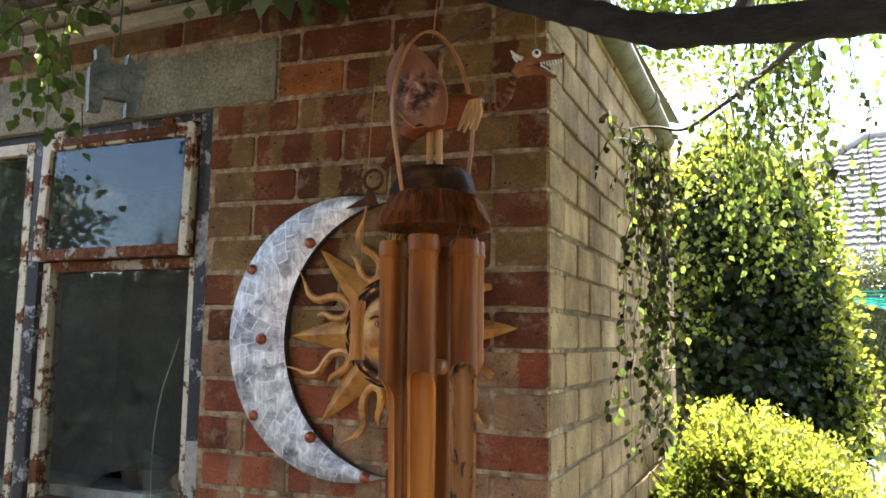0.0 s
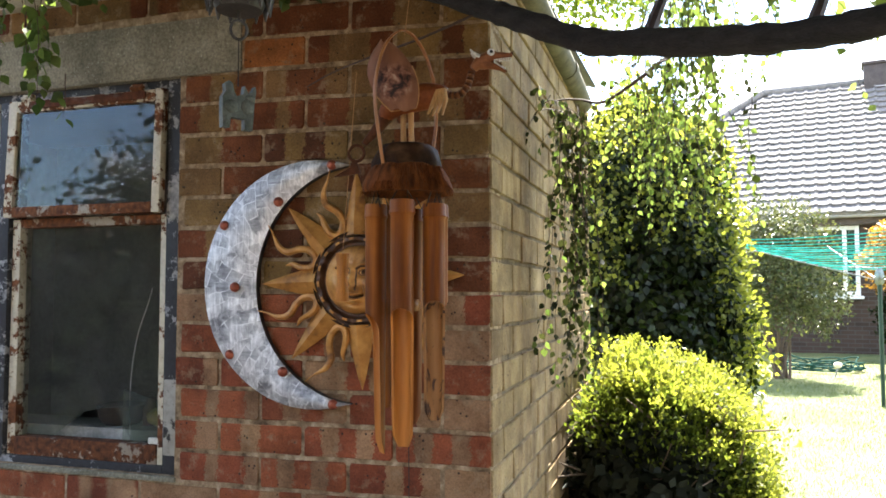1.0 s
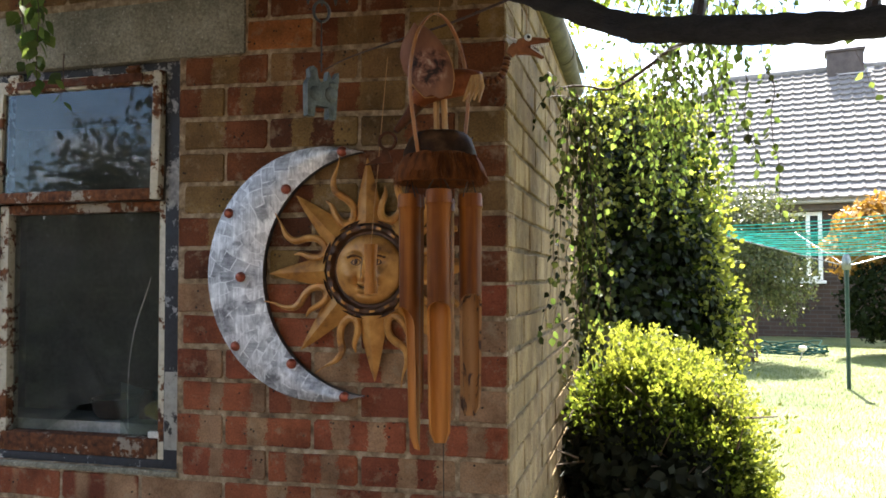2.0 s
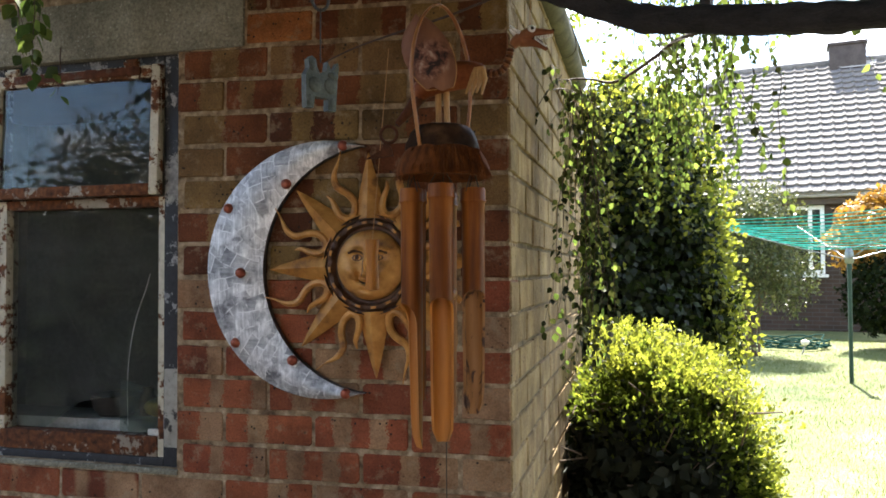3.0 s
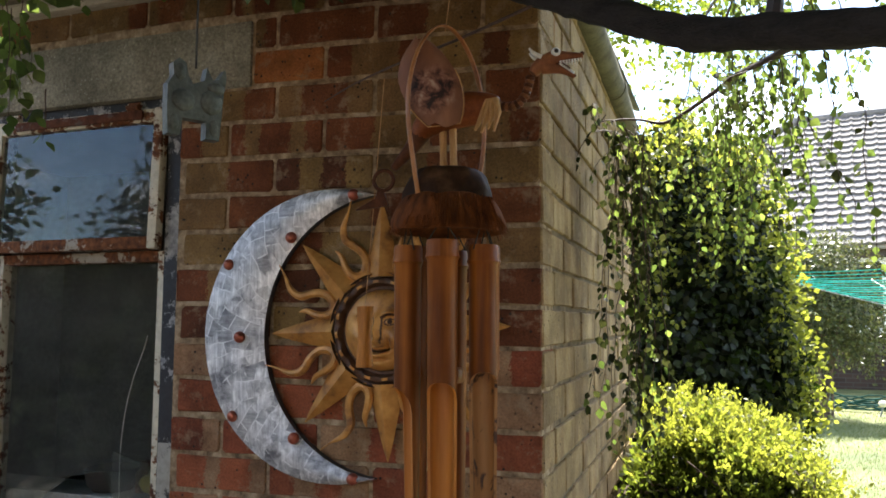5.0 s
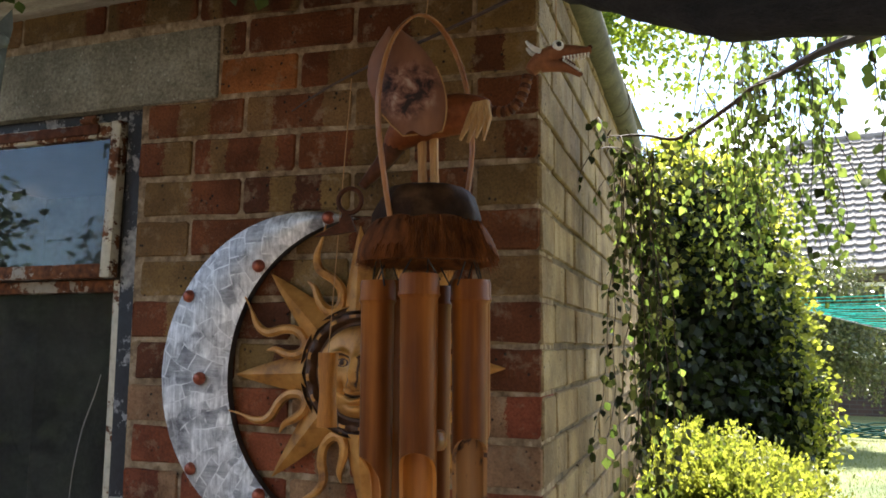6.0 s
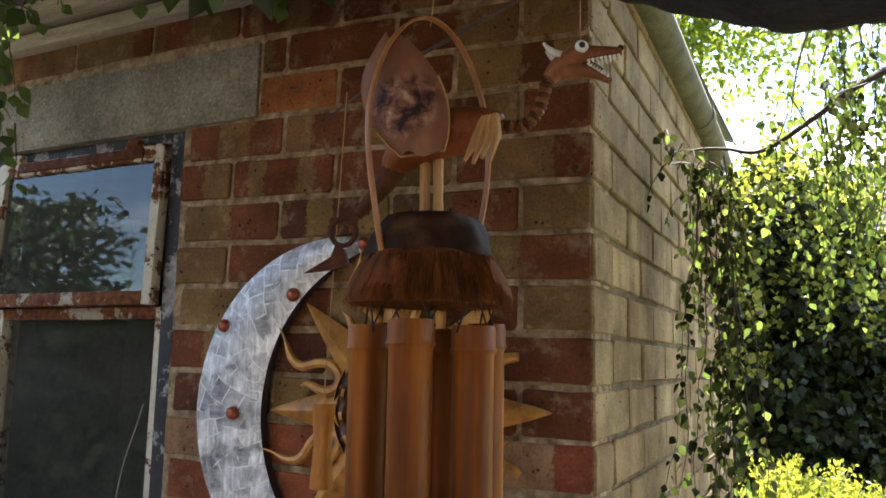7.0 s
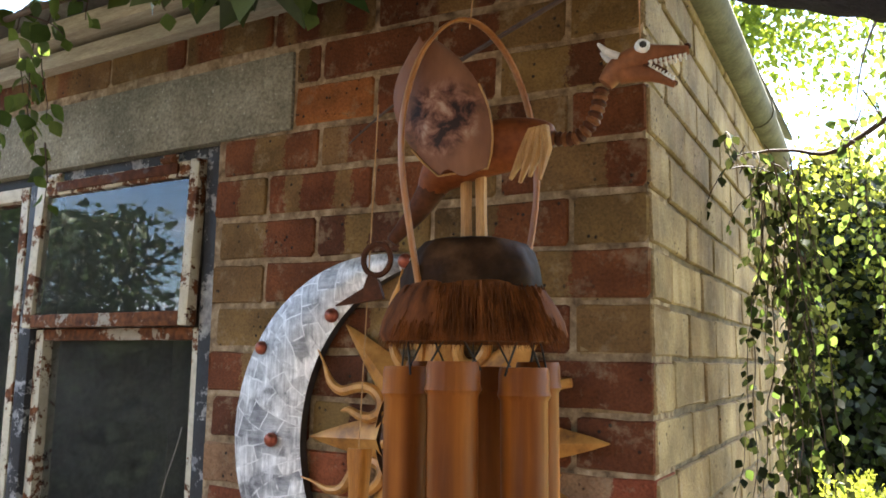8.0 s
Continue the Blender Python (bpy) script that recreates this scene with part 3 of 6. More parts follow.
def ring(bm, c, R, r, normal=(0, 1, 0), seg=24, mat=0):
    """A torus."""
    n = Vector(normal).normalized()
    a = n.orthogonal().normalized()
    b = n.cross(a)
    c = Vector(c)
    rows = []
    for i in range(seg):
        t = 2 * math.pi * i / seg
        d = a * math.cos(t) + b * math.sin(t)
        rows.append([bm.verts.new(c + d * (R + r * math.cos(u)) + n * (r * math.sin(u))) for u in (2 * math.pi * j / 8 for j in range(8))])
    for i in range(seg):
        p, q = rows[i], rows[(i + 1) % seg]
        for j in range(8):
            bm.faces.new((p[j], p[(j + 1) % 8], q[(j + 1) % 8], q[j])).material_index = mat


LEAF_FINE = (np.array([(0, 0, 0), (-0.30, 0.22, 0.05), (0.30, 0.22, 0.05), (-0.42, 0.45, 0.07), (0.42, 0.45, 0.07), (-0.22, 0.76, 0.02), (0.22, 0.76, 0.02), (0, 1, -0.08), (0, 0.3, 0), (0, 0.7, -0.02)], float),
             [(0, 8, 1), (0, 2, 8), (1, 8, 9, 3), (8, 2, 4, 9), (3, 9, 5), (9, 4, 6), (5, 9, 7), (9, 6, 7)])
LEAF_MID = (np.array([(0, 0, 0), (-0.36, 0.4, 0.08), (0.36, 0.4, 0.08), (0, 1, -0.06), (0, 0.45, 0)], float), [(0, 4, 1), (0, 2, 4), (1, 4, 3), (4, 2, 3)])
LEAF_SMALL = (np.array([(0, 0, 0), (-0.3, 0.5, 0.05), (0.3, 0.5, 0.05), (0, 1, 0)], float), [(0, 2, 1), (1, 2, 3)])
BLADE = (np.array([(-0.06, 0, 0), (0.06, 0, 0), (0.0, 1, 0.12)], float), [(0, 1, 2)])


def scatter(name, shape, places, along, face, size, material, parent=None, label=""):
    """Many small leaves in one mesh. along: the way each one points; face: roughly where its upper side looks."""
    verts, faces = shape
    P, Y, Z = (np.asarray(a, float) for a in (places, along, face))
    n = len(P)
    Y = Y / (np.linalg.norm(Y, axis=1, keepdims=True) + 1e-9)
    X = np.cross(Y, Z)
    X /= (np.linalg.norm(X, axis=1, keepdims=True) + 1e-9)
    Z = np.cross(X, Y)
    S = np.asarray(size, float).reshape(-1, 1, 1) * np.ones((n, 1, 1))
    co = P[:, None, :] + S * (verts[None, :, 0:1] * X[:, None] + verts[None, :, 1:2] * Y[:, None] + verts[None, :, 2:3] * Z[:, None])
    m = len(verts)
    me = bpy.data.meshes.new(name)
    tot = np.array([len(f) for f in faces])
    flat = np.array([i for f in faces for i in f])
    me.vertices.add(n * m)
    me.vertices.foreach_set("co", co.reshape(-1).astype(np.float32))
    me.loops.add(n * len(flat))
    me.loops.foreach_set("vertex_index", (flat[None, :] + (np.arange(n) * m)[:, None]).reshape(-1).astype(np.int32))
    me.polygons.add(n * len(faces))
    starts = np.concatenate(([0], np.cumsum(np.tile(tot, n))[:-1]))
    me.polygons.foreach_set("loop_start", starts.astype(np.int32))
    me.update(calc_edges=True)
    me.materials.append(material)
    ob = new(name, me)
    ob.parent = parent
    ob["kind"] = "stuff"
    if label:
        ob["label"] = label
    return ob


rng = np.random.default_rng(7)


def unit(n):
    v = rng.normal(size=(n, 3))
    return v / np.linalg.norm(v, axis=1, keepdims=True)


# ---- ground ----


def ground_z(x, y):
    y = np.clip(y, -4.0, 13.0)
    return 0.25 + 0.008 * y + 0.015 * np.sin(x * 1.3 + 0.5) * np.sin(y * 0.9)


gx = np.concatenate((np.linspace(-900, -30, 12), np.linspace(-25, 25, 101), np.linspace(30, 900, 12)))
gy = np.concatenate((np.linspace(-900, -20, 12), np.linspace(-15, 25, 81), np.linspace(30, 900, 12)))
GX, GY = np.meshgrid(gx, gy)
GZ = ground_z(GX, GY)
nx = len(gx)
me = bpy.data.meshes.new("ground")
me.from_pydata(np.stack((GX, GY, GZ), -1).reshape(-1, 3).tolist(), [], [(j * nx + i, j * nx + i + 1, (j + 1) * nx + i + 1, (j + 1) * nx + i) for j in range(len(gy) - 1) for i in range(nx - 1)])
me.materials.append(LAWN)
me.shade_smooth()
ground = tagged(new("ground", me), "sunlit patchy lawn, dry and yellowing in places", "lawn", kind="structure")

n = 90000
P = np.column_stack((rng.uniform(0.6, 6.5, n), rng.uniform(0.8, 12.0, n), np.zeros(n)))
P[:, 2] = ground_z(P[:, 0], P[:, 1]) - 0.004
scatter("grass", BLADE, P, np.column_stack((rng.normal(0, 0.35, n), rng.normal(0, 0.35, n), np.ones(n))), unit(n), rng.uniform(0.018, 0.045, n), GRASS)
tagged(bpy.data.objects["grass"], "short tufts of lawn grass, green and straw", "grass", kind="stuff")

# ---- brick shed: cores of the walls ----
COURSE, JOINT0 = 0.075, 1.90
W_R, W_L, W_B, W_T = -0.80, -1.98, 1.006, 1.998        # window opening
WALL_TOP, Z0 = 2.262, 0.0
SIDE_TILT, SIDE_END = 0.016, 1.88                     # the side wall runs in by this much a metre

wall_front = new("wall_front", bpy.data.meshes.new("wall_front"))
bm = bmesh.new()
F = 0.0030
box(bm, W_R, -0.005, F, 0.11, Z0, WALL_TOP)
box(bm, W_L, W_R, F, 0.11, Z0, W_B)
box(bm, W_L, W_R, F, 0.11, W_T, WALL_TOP)
box(bm, -3.0, W_L, F, 0.11, Z0, WALL_TOP)
bm.to_mesh(wall_front.data)
bm.free()
wall_front.data.materials.append(MORTAR)
tagged(wall_front, "shed wall of red and buff banded bricks in running bond", "wall", kind="structure")

wall_side = new("wall_side", bpy.data.meshes.new("wall_side"))
bm = bmesh.new()
vs = box(bm, -0.11, -0.006, 0.11, SIDE_END - 0.006, Z0, WALL_TOP)
for v in vs:
    v.co.x -= SIDE_TILT * v.co.y
bm.to_mesh(wall_side.data)
bm.free()
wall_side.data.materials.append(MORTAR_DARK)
tagged(wall_side, "shed side wall of pale buff bricks, weathered and mossy", "wall", kind="structure")

for nm, b in (("wall_back", (-3.0, -0.16, SIDE_END - 0.11, SIDE_END - 0.002, Z0, WALL_TOP)), ("wall_left", (-3.0, -2.89, 0.11, SIDE_END - 0.11, Z0, WALL_TOP))):
    bm = bmesh.new()
    box(bm, *b)
    tagged(part(nm, bm, RENDER_GREY), "plain inner wall of the shed", "wall", kind="structure")
bm = bmesh.new()
box(bm, -2.89, -0.16, 0.11, SIDE_END - 0.11, 0.20, 0.30)
tagged(part("floor", bm, SOIL), "bare dark shed floor", "floor", kind="structure")
bm = bmesh.new()
box(bm, -2.89, -0.16, 0.11, SIDE_END - 0.11, 2.24, 2.27)
tagged(part("ceiling", bm, DARKWOOD), "dark boarded shed ceiling", "ceiling", kind="structure")

# lintel
bm = bmesh.new()
box(bm, -2.25, -0.624, -0.004, 0.10, 1.994, 2.137, 0.006)
lintel = part("lintel", bm, CONCRETE)
tagged(lintel, "long pebbly grey concrete lintel over the window", "lintel", kind="structure")
for v in lintel.data.vertices:
    v.co += noise.noise_vector(v.co * 20) * 0.0015

# eaves: two weathered strips, a dark gap and the roof sheet, and the rolled verge along the side wall
bm = bmesh.new()
box(bm, -3.05, -0.05, -0.030, 0.02, 2.215, 2.249, 0.004)
eave = part("eaves_board", bm, TIMBER)
tagged(eave, "weathered pale timber strip under the roof edge", "fascia", kind="structure")
bm = bmesh.new()
box(bm, -3.05, -0.05, -0.055, 0.02, 2.266, 2.305, 0.004)
tagged(part("eaves_board", bm, TIMBER), "weathered pale timber strip under the roof edge", "fascia", kind="structure")
bm = bmesh.new()
nxs = 90
rows = []
for j in range(2):
    for dz in (0.0, 0.012):
        rows.append([bm.verts.new((-3.1 + 3.1 * i / nxs, -0.09 + j * (SIDE_END + 0.15), 2.322 + 0.012 * math.sin(i * 2 * math.pi / 4) + dz + j * 0.06)) for i in range(nxs + 1)])
for a, b in ((0, 2), (1, 3), (0, 1), (2, 3)):
    for i in range(nxs):
        bm.faces.new((rows[a][i], rows[a][i + 1], rows[b][i + 1], rows[b][i]))
tagged(part("roof", bm, SLATE), "grey corrugated roof sheet on the shed", "roof", kind="structure")
bm = bmesh.new()
pts = [(0.006 - SIDE_TILT * y, y, 2.258 + 0.003 * math.sin(y * 5) - 0.045 * max(0.0, y - 0.9) ** 2) for y in np.linspace(-0.06, 1.62, 14)]
tube(bm, pts, 0.042, 14)
tube(bm, [(0.006 - SIDE_TILT * y, y, 2.262) for y in (-0.07, -0.02)], 0.047, 14)
tube(bm, [(0.006 - SIDE_TILT * y, y, 2.255) for y in (1.12, 1.18)], 0.046, 14)
tagged(part("verge_roll", bm, CEMENT_ROLL), "rounded grey-green cement roll capping the roof verge", "roof verge", kind="structure")


# ---- window ----
def glazed(bm):
    """The outer face takes the reflecting glass, the back and edges the clear one."""
    bmesh.ops.recalc_face_normals(bm, faces=bm.faces)
    for f in bm.faces:
        f.material_index = 0 if f.normal.y < -0.5 else 1
    return bm


def window():
    w = thing("window_1", "old steel window, paint peeling and rusting, cracked dirty glass", "window", (0, 0, 0), kind="structure")
    bm = bmesh.new()                                   # dark outer frame
    y0, y1 = 0.018, 0.075
    box(bm, -0.848, W_R, y0, y1, W_B, 1.998, 0.003)
    box(bm, W_L, -1.93, y0, y1, W_B, 1.998, 0.003)
    box(bm, -1.93, -0.848, y0, y1, 1.972, 1.998, 0.003)
    box(bm, -1.93, -0.848, y0, y1, W_B, 1.034, 0.003)
    part("outer_frame", bm, BLACK_PAINT, w, "flaking black outer frame")
    bm = bmesh.new()
    box(bm, -0.845, W_R + -0.003, 0.0155, 0.030, 1.060, 1.245, 0.003)
    part("jamb_foot", bm, BARE_FRAME, w, "bare grey foot of the jamb, paint gone")
    bm = bmesh.new()                                   # fixed light's white frame
    y0, y1 = 0.024, 0.066
    box(bm, -0.868, -0.848, y0, y1, 1.034, 1.655, 0.003)
    box(bm, -1.345, -1.318, y0, y1, 1.034, 1.655, 0.003)
    part("fixed_stile", bm, WHITE_PAINT, w, "white paint peeling to rust")
    bm = bmesh.new()
    box(bm, -1.318, -0.868, y0 - 0.004, y1, 1.034, 1.082, 0.004)
    part("bottom_rail", bm, RAIL_RUST, w, "rusted red-brown bottom rail")
    bm = bmesh.new()
    box(bm, -1.318, -0.868, y0, y1, 1.632, 1.656, 0.003)
    part("transom", bm, RUST_PAINT, w)
    bm = bmesh.new()
    box(bm, -1.385, -1.3455, 0.010, 0.072, 1.034, 1.972, 0.004)
    part("mullion", bm, BLACK_PAINT, w)
    bm = bmesh.new()
    rimz = [(-1.215, 1.083), (-1.19, 1.100), (-1.155, 1.128), (-1.11, 1.152), (-1.06, 1.166), (-1.01, 1.170), (-0.972, 1.165), (-0.966, 1.12), (-0.964, 1.083)]
    outl = [(-1.316, 1.631), (-1.316, 1.083)] + rimz + [(-0.870, 1.083), (-0.870, 1.631)]
    fa = [bm.verts.new((x, 0.046, z)) for x, z in outl]
    fb = [bm.verts.new((x, 0.050, z)) for x, z in outl]
    bm.faces.new(fa)
    bm.faces.new(fb[::-1])
    for q in range(len(outl)):
        r = (q + 1) % len(outl)
        bm.faces.new((fa[q], fb[q], fb[r], fa[r]))
    bmesh.ops.triangulate(bm, faces=[f for f in bm.faces if len(f.verts) > 4])
    g = part("fixed_pane", glazed(bm), [GLASS, CLEAR], w, "dirty cracked lower pane", smooth=False)
    g.visible_shadow = False
    # second light to the left, whole height
    bm = bmesh.new()
    box(bm, -1.413, -1.386, 0.008, 0.06, 1.034, 1.970, 0.004)
    box(bm, -1.929, -1.900, 0.008, 0.06, 1.034, 1.970, 0.004)
    box(bm, -1.900, -1.413, 0.008, 0.06, 1.940, 1.970, 0.004)
    box(bm, -1.900, -1.413, 0.008, 0.06, 1.034, 1.070, 0.004)
    part("casement_frame", bm, WHITE_PAINT, w, "white casement frame blistered with rust")
    bm = bmesh.new()
    box(bm, -1.899, -1.414, 0.036, 0.040, 1.071, 1.939)
    g = part("casement_pane", glazed(bm), [GLASS, CLEAR], w, smooth=False)
    g.visible_shadow = False
    # top-hung fanlight, pushed slightly open
    tilt = Matrix.Translation((0, 0.012, 1.972)) @ Matrix.Rotation(radians(-2.0), 4, 'X') @ Matrix.Translation((0, 0, -1.972))
    bm = bmesh.new()
    box(bm, -0.873, -0.8495, -0.012, 0.012, 1.657, 1.970, 0.003)
    box(bm, -1.3445, -1.316, -0.012, 0.012, 1.657, 1.970, 0.003)
    bm.transform(tilt)
    fan = part("fanlight_stiles", bm, WHITE_PAINT, w, "white stiles of a slightly open fanlight")
    bm = bmesh.new()
    box(bm, -1.316, -0.873, -0.012, 0.012, 1.657, 1.684, 0.003)
    bm.transform(tilt)
    part("fanlight_bottom_rail", bm, RUST_PAINT, w, "rusty fanlight bottom rail")
    bm = bmesh.new()
    box(bm, -1.316, -0.873, -0.012, 0.012, 1.938, 1.968, 0.003)
    bm.transform(tilt)
    part("fanlight_top_rail", bm, WHITE_PAINT, w, "cream fanlight top rail")
    bm = bmesh.new()
    box(bm, -1.27, -0.90, -0.019, -0.0125, 1.944, 1.964, 0.002, 0)
    bm.transform(tilt)
    part("weather_strip", bm, DARK_RUST, w, "brown rusted strip along the top rail")
    bm = bmesh.new()
    box(bm, -1.315, -0.874, -0.002, 0.002, 1.685, 1.937)
    bm.transform(tilt)
    g = part("fanlight_pane", glazed(bm), [GLASS, CLEAR], w, smooth=False)
    g.visible_shadow = False
    for x in (-0.925, -1.275):                         # hinges
        bm = bmesh.new()
        box(bm, x - 0.017, x + 0.017, -0.006, 0.004, 1.955, 1.984, 0.002)
        tube(bm, [(x - 0.016, -0.008, 1.972), (x + 0.016, -0.008, 1.972)], 0.006, 8)
        part("hinge", bm, WHITE_PAINT, w)
    # crack, and the loose corner of glass set in behind it
    bm = bmesh.new()
    tube(bm, curve([(-0.905, 0.0445, 1.47), (-0.918, 0.0445, 1.43), (-0.945, 0.0445, 1.36), (-0.962, 0.0445, 1.28), (-0.968, 0.0445, 1.20), (-0.966, 0.0445, 1.10)], 6), [0.0006] * 31, 5)
    part("crack", bm, TOOTH, w, "pale crack across the pane")
    bm = bmesh.new()
    pts2 = [(-0.985, 1.08), (-0.872, 1.08), (-0.872, 1.19), (-0.93, 1.20), (-0.985, 1.215)]
    va = [bm.verts.new((x, 0.040, z)) for x, z in pts2]
    vb = [bm.verts.new((x, 0.043, z)) for x, z in pts2]
    bm.faces.new(va)
    bm.faces.new(vb[::-1])
    for i in range(5):
        bm.faces.new((va[i], vb[i], vb[(i + 1) % 5], va[(i + 1) % 5]))
    g = part("patch_pane", glazed(bm), [GLASS, CLEAR], w, "loose patch of glass", smooth=False)
    g.visible_shadow = False
    bm = bmesh.new()                                   # putty strip at the patch
    box(bm, -0.90, -0.869, 0.030, 0.040, 1.082, 1.098, 0.003)
    part("putty", bm, TOOTH, w)
    grow = Matrix.Translation((0, 0, 1.006)) @ Matrix.Diagonal((1, 1, 1.0095, 1)) @ Matrix.Translation((0, 0, -1.015))
    for ob in w.children:                              # the frame fills the opening from sill to lintel
        ob.data.transform(grow)
    return w


window()
bm = bmesh.new()
box(bm, W_L - 0.01, W_R + 0.004, -0.003, 0.10, 0.992, 1.0055, 0.003)
sill = part("window_sill", bm, CONCRETE)
tagged(sill, "thin dark weathered sill under the window", "sill", kind="structure")
bm = bmesh.new()
box(bm, -1.929, -0.849, 0.0765, 0.215, 1.035, 1.098, 0.004)
tagged(part("inner_sill", bm, SILL_PAINT), "pale painted inner window board", "sill", kind="structure")
# things on the inner window board
bm = bmesh.new()
lathe(bm, [(0.045, 1.099), (0.058, 1.115), (0.064, 1.150), (0.058, 1.152), (0.035, 1.11)], 20)
tagged(part("bowl", bm, CORD), "black plastic bowl standing on the inner sill", "bowl").location = (-1.075, 0.145, 0)
bm = bmesh.new()
ball(bm, (0, 0, 0), 0.034, 0, 2, (1.5, 1, 0.8))
tube(bm, [(0.03, 0, 0.0), (0.06, 0, 0.012)], 0.008, 8)
tagged(part("yellow_sponge", bm, YELLOW), "dull yellow rounded sponge on the inner sill", "sponge").location = (-0.925, 0.125, 1.126)
bm = bmesh.new()
lathe(bm, [(0.022, 1.099), (0.022, 1.14), (0.013, 1.155), (0.013, 1.17)], 14)
tagged(part("jar", bm, DARK_RUST), "small brown jar on the inner sill", "jar").location = (-0.985, 0.15, 0)


# ---- moon and sun wall plaque ----
def plaque():
    cx, cz, R = -0.419, 1.478, 0.285                   # outer circle of the moon
    ix, ir = -0.293, 0.2706                            # inner circle
    p = thing("moon_and_sun_plaque", "crescent moon of brushed zinc holding a gold painted sun", "wall art", (cx + 0.001, -0.012, cz - 0.005))
    n = 56
    a0 = math.acos((-0.318 - cx) / R)
    b0 = math.acos((-0.318 - ix) / ir)
    outer = [(R * math.cos(a0 + (2 * math.pi - 2 * a0) * i / n), R * math.sin(a0 + (2 * math.pi - 2 * a0) * i / n)) for i in range(n + 1)]
    inner = [(ix - cx + ir * math.cos(b0 + (2 * math.pi - 2 * b0) * i / n), ir * math.sin(b0 + (2 * math.pi - 2 * b0) * i / n)) for i in range(n + 1)]
    bm = bmesh.new()
    cols = 6
    front = []
    for o, q in zip(outer, inner):
        row = []
        for c in range(cols + 1):
            t = c / cols
            x, z = o[0] + (q[0] - o[0]) * t, o[1] + (q[1] - o[1]) * t
            dome = 0.010 * math.sin(math.pi * t)
            row.append(bm.verts.new((x, -0.012 - dome + 0.0012 * noise.noise((x * 40, z * 40, 1)), z)))
        front.append(row)
    back = [[bm.verts.new((v.co.x, 0.004, v.co.z)) for v in (r[0], r[-1])] for r in front]
    for i in range(n):
        for c in range(cols):
            bm.faces.new((front[i][c], front[i + 1][c], front[i + 1][c + 1], front[i][c + 1]))
        for s, c in ((0, 0), (1, cols)):
            bm.faces.new((front[i][c], back[i][s], back[i + 1][s], front[i + 1][c])).material_index = 1
    bmesh.ops.recalc_face_normals(bm, faces=bm.faces)
    part("moon", bm, [ZINC, BLACK_EDGE], p, "crescent of brushed hammered zinc")
    for x, z, yy in ((-0.368, 1.749, 0.016), (-0.503, 1.669, 0.018), (-0.648, 1.618, 0.016), (-0.613, 1.471, 0.024), (-0.629, 1.313, 0.016), (-0.487, 1.277, 0.020), (-0.362, 1.207, 0.016)):
        bm = bmesh.new()
        lathe(bm, [(0.0115, 0), (0.0118, 0.003), (0.0105, 0.008), (0.007, 0.0115), (0.002, 0.013)], 14)
        bm.transform(Matrix.Translation((x - cx, -yy + 0.002, z - cz)) @ Matrix.Rotation(radians(90), 4, 'X'))
        part("stud", bm, STUD, p, "round copper-red stud")
    sx, sz = -0.303 - cx, 1.487 - cz
    for i in range(8):                                 # straight rays, ridged
        a = radians(45 * i + 2)
        d, s = Vector((math.cos(a), 0, math.sin(a))), Vector((-math.sin(a), 0, math.cos(a)))
        c = Vector((sx, -0.006, sz))
        bm = bmesh.new()
        m = 6
        rows = []
        for j in range(m + 1):
            t = j / m
            r = 0.101 + (0.246 - 0.101) * t
            w = 0.036 * (1 - t) ** 0.85 + 0.0008
            h = 0.024 * (1 - t) ** 0.9 + 0.0016
            rows.append([bm.verts.new(c + d * r + s * w), bm.verts.new(c + d * r + s * w * 0.5 + Vector((0, -h * 0.62, 0))), bm.verts.new(c + d * r + Vector((0, -h, 0))), bm.verts.new(c + d * r - s * w * 0.5 + Vector((0, -h * 0.62, 0))), bm.verts.new(c + d * r - s * w)])
        for u, v in zip(rows, rows[1:]):
            for q in range(4):
                bm.faces.new((u[q], v[q], v[q + 1], u[q + 1]))
            bm.faces.new((u[4], v[4], v[0], u[0]))
        bmesh.ops.recalc_face_normals(bm, faces=bm.faces)
        part("ray", bm, GOLD, p)
    for i in range(8):                                 # curled flames between them
        mid = 45 * i + 24.5
        # the flame's base web at the rim, its long tail, its loop and its short tip
        path = [(0.265, -9), (0.240, -6), (0.215, -1), (0.190, 0.5), (0.165, -5), (0.142, -8), (0.120, -5), (0.113, 2), (0.124, 8), (0.145, 9), (0.168, 8), (0.186, 10)]
        if i in (7, 0):
            path = path[2:]
        pts = [Vector((sx + r * math.cos(radians(mid + o)), -0.012 - 0.004 * math.sin(k * 0.9), sz + r * math.sin(radians(mid + o)))) for k, (r, o) in enumerate(path)]
        rad = [0.0012, 0.0022, 0.0065, 0.0085, 0.0085, 0.0085, 0.0095, 0.0100, 0.0090, 0.0075, 0.0055, 0.0012][-len(path):]
        bm = bmesh.new()
        tube(bm, curve(pts, 4), spread(rad, 4), 8)
        part("flame", bm, GOLD, p)
    # disc, beaded rim and face in one relief
    bm = bmesh.new()
    seg, rings2 = 144, []
    rim = [(0.112, 0.0), (0.111, 0.015), (0.1085, 0.017), (0.106, 0.011), (0.101, 0.009), (0.099, 0.016), (0.0945, 0.021), (0.089, 0.021), (0.0855, 0.015), (0.083, 0.008), (0.078, 0.008), (0.0765, 0.011)]
    FS = 1.115                                         # the face fills the ring
    prof = rim + [(0.067 * FS * (1 - q / 48), 0.013 + 0.024 * math.sqrt(1 - (1 - (q + 1) / 49) ** 2)) for q in range(48)]
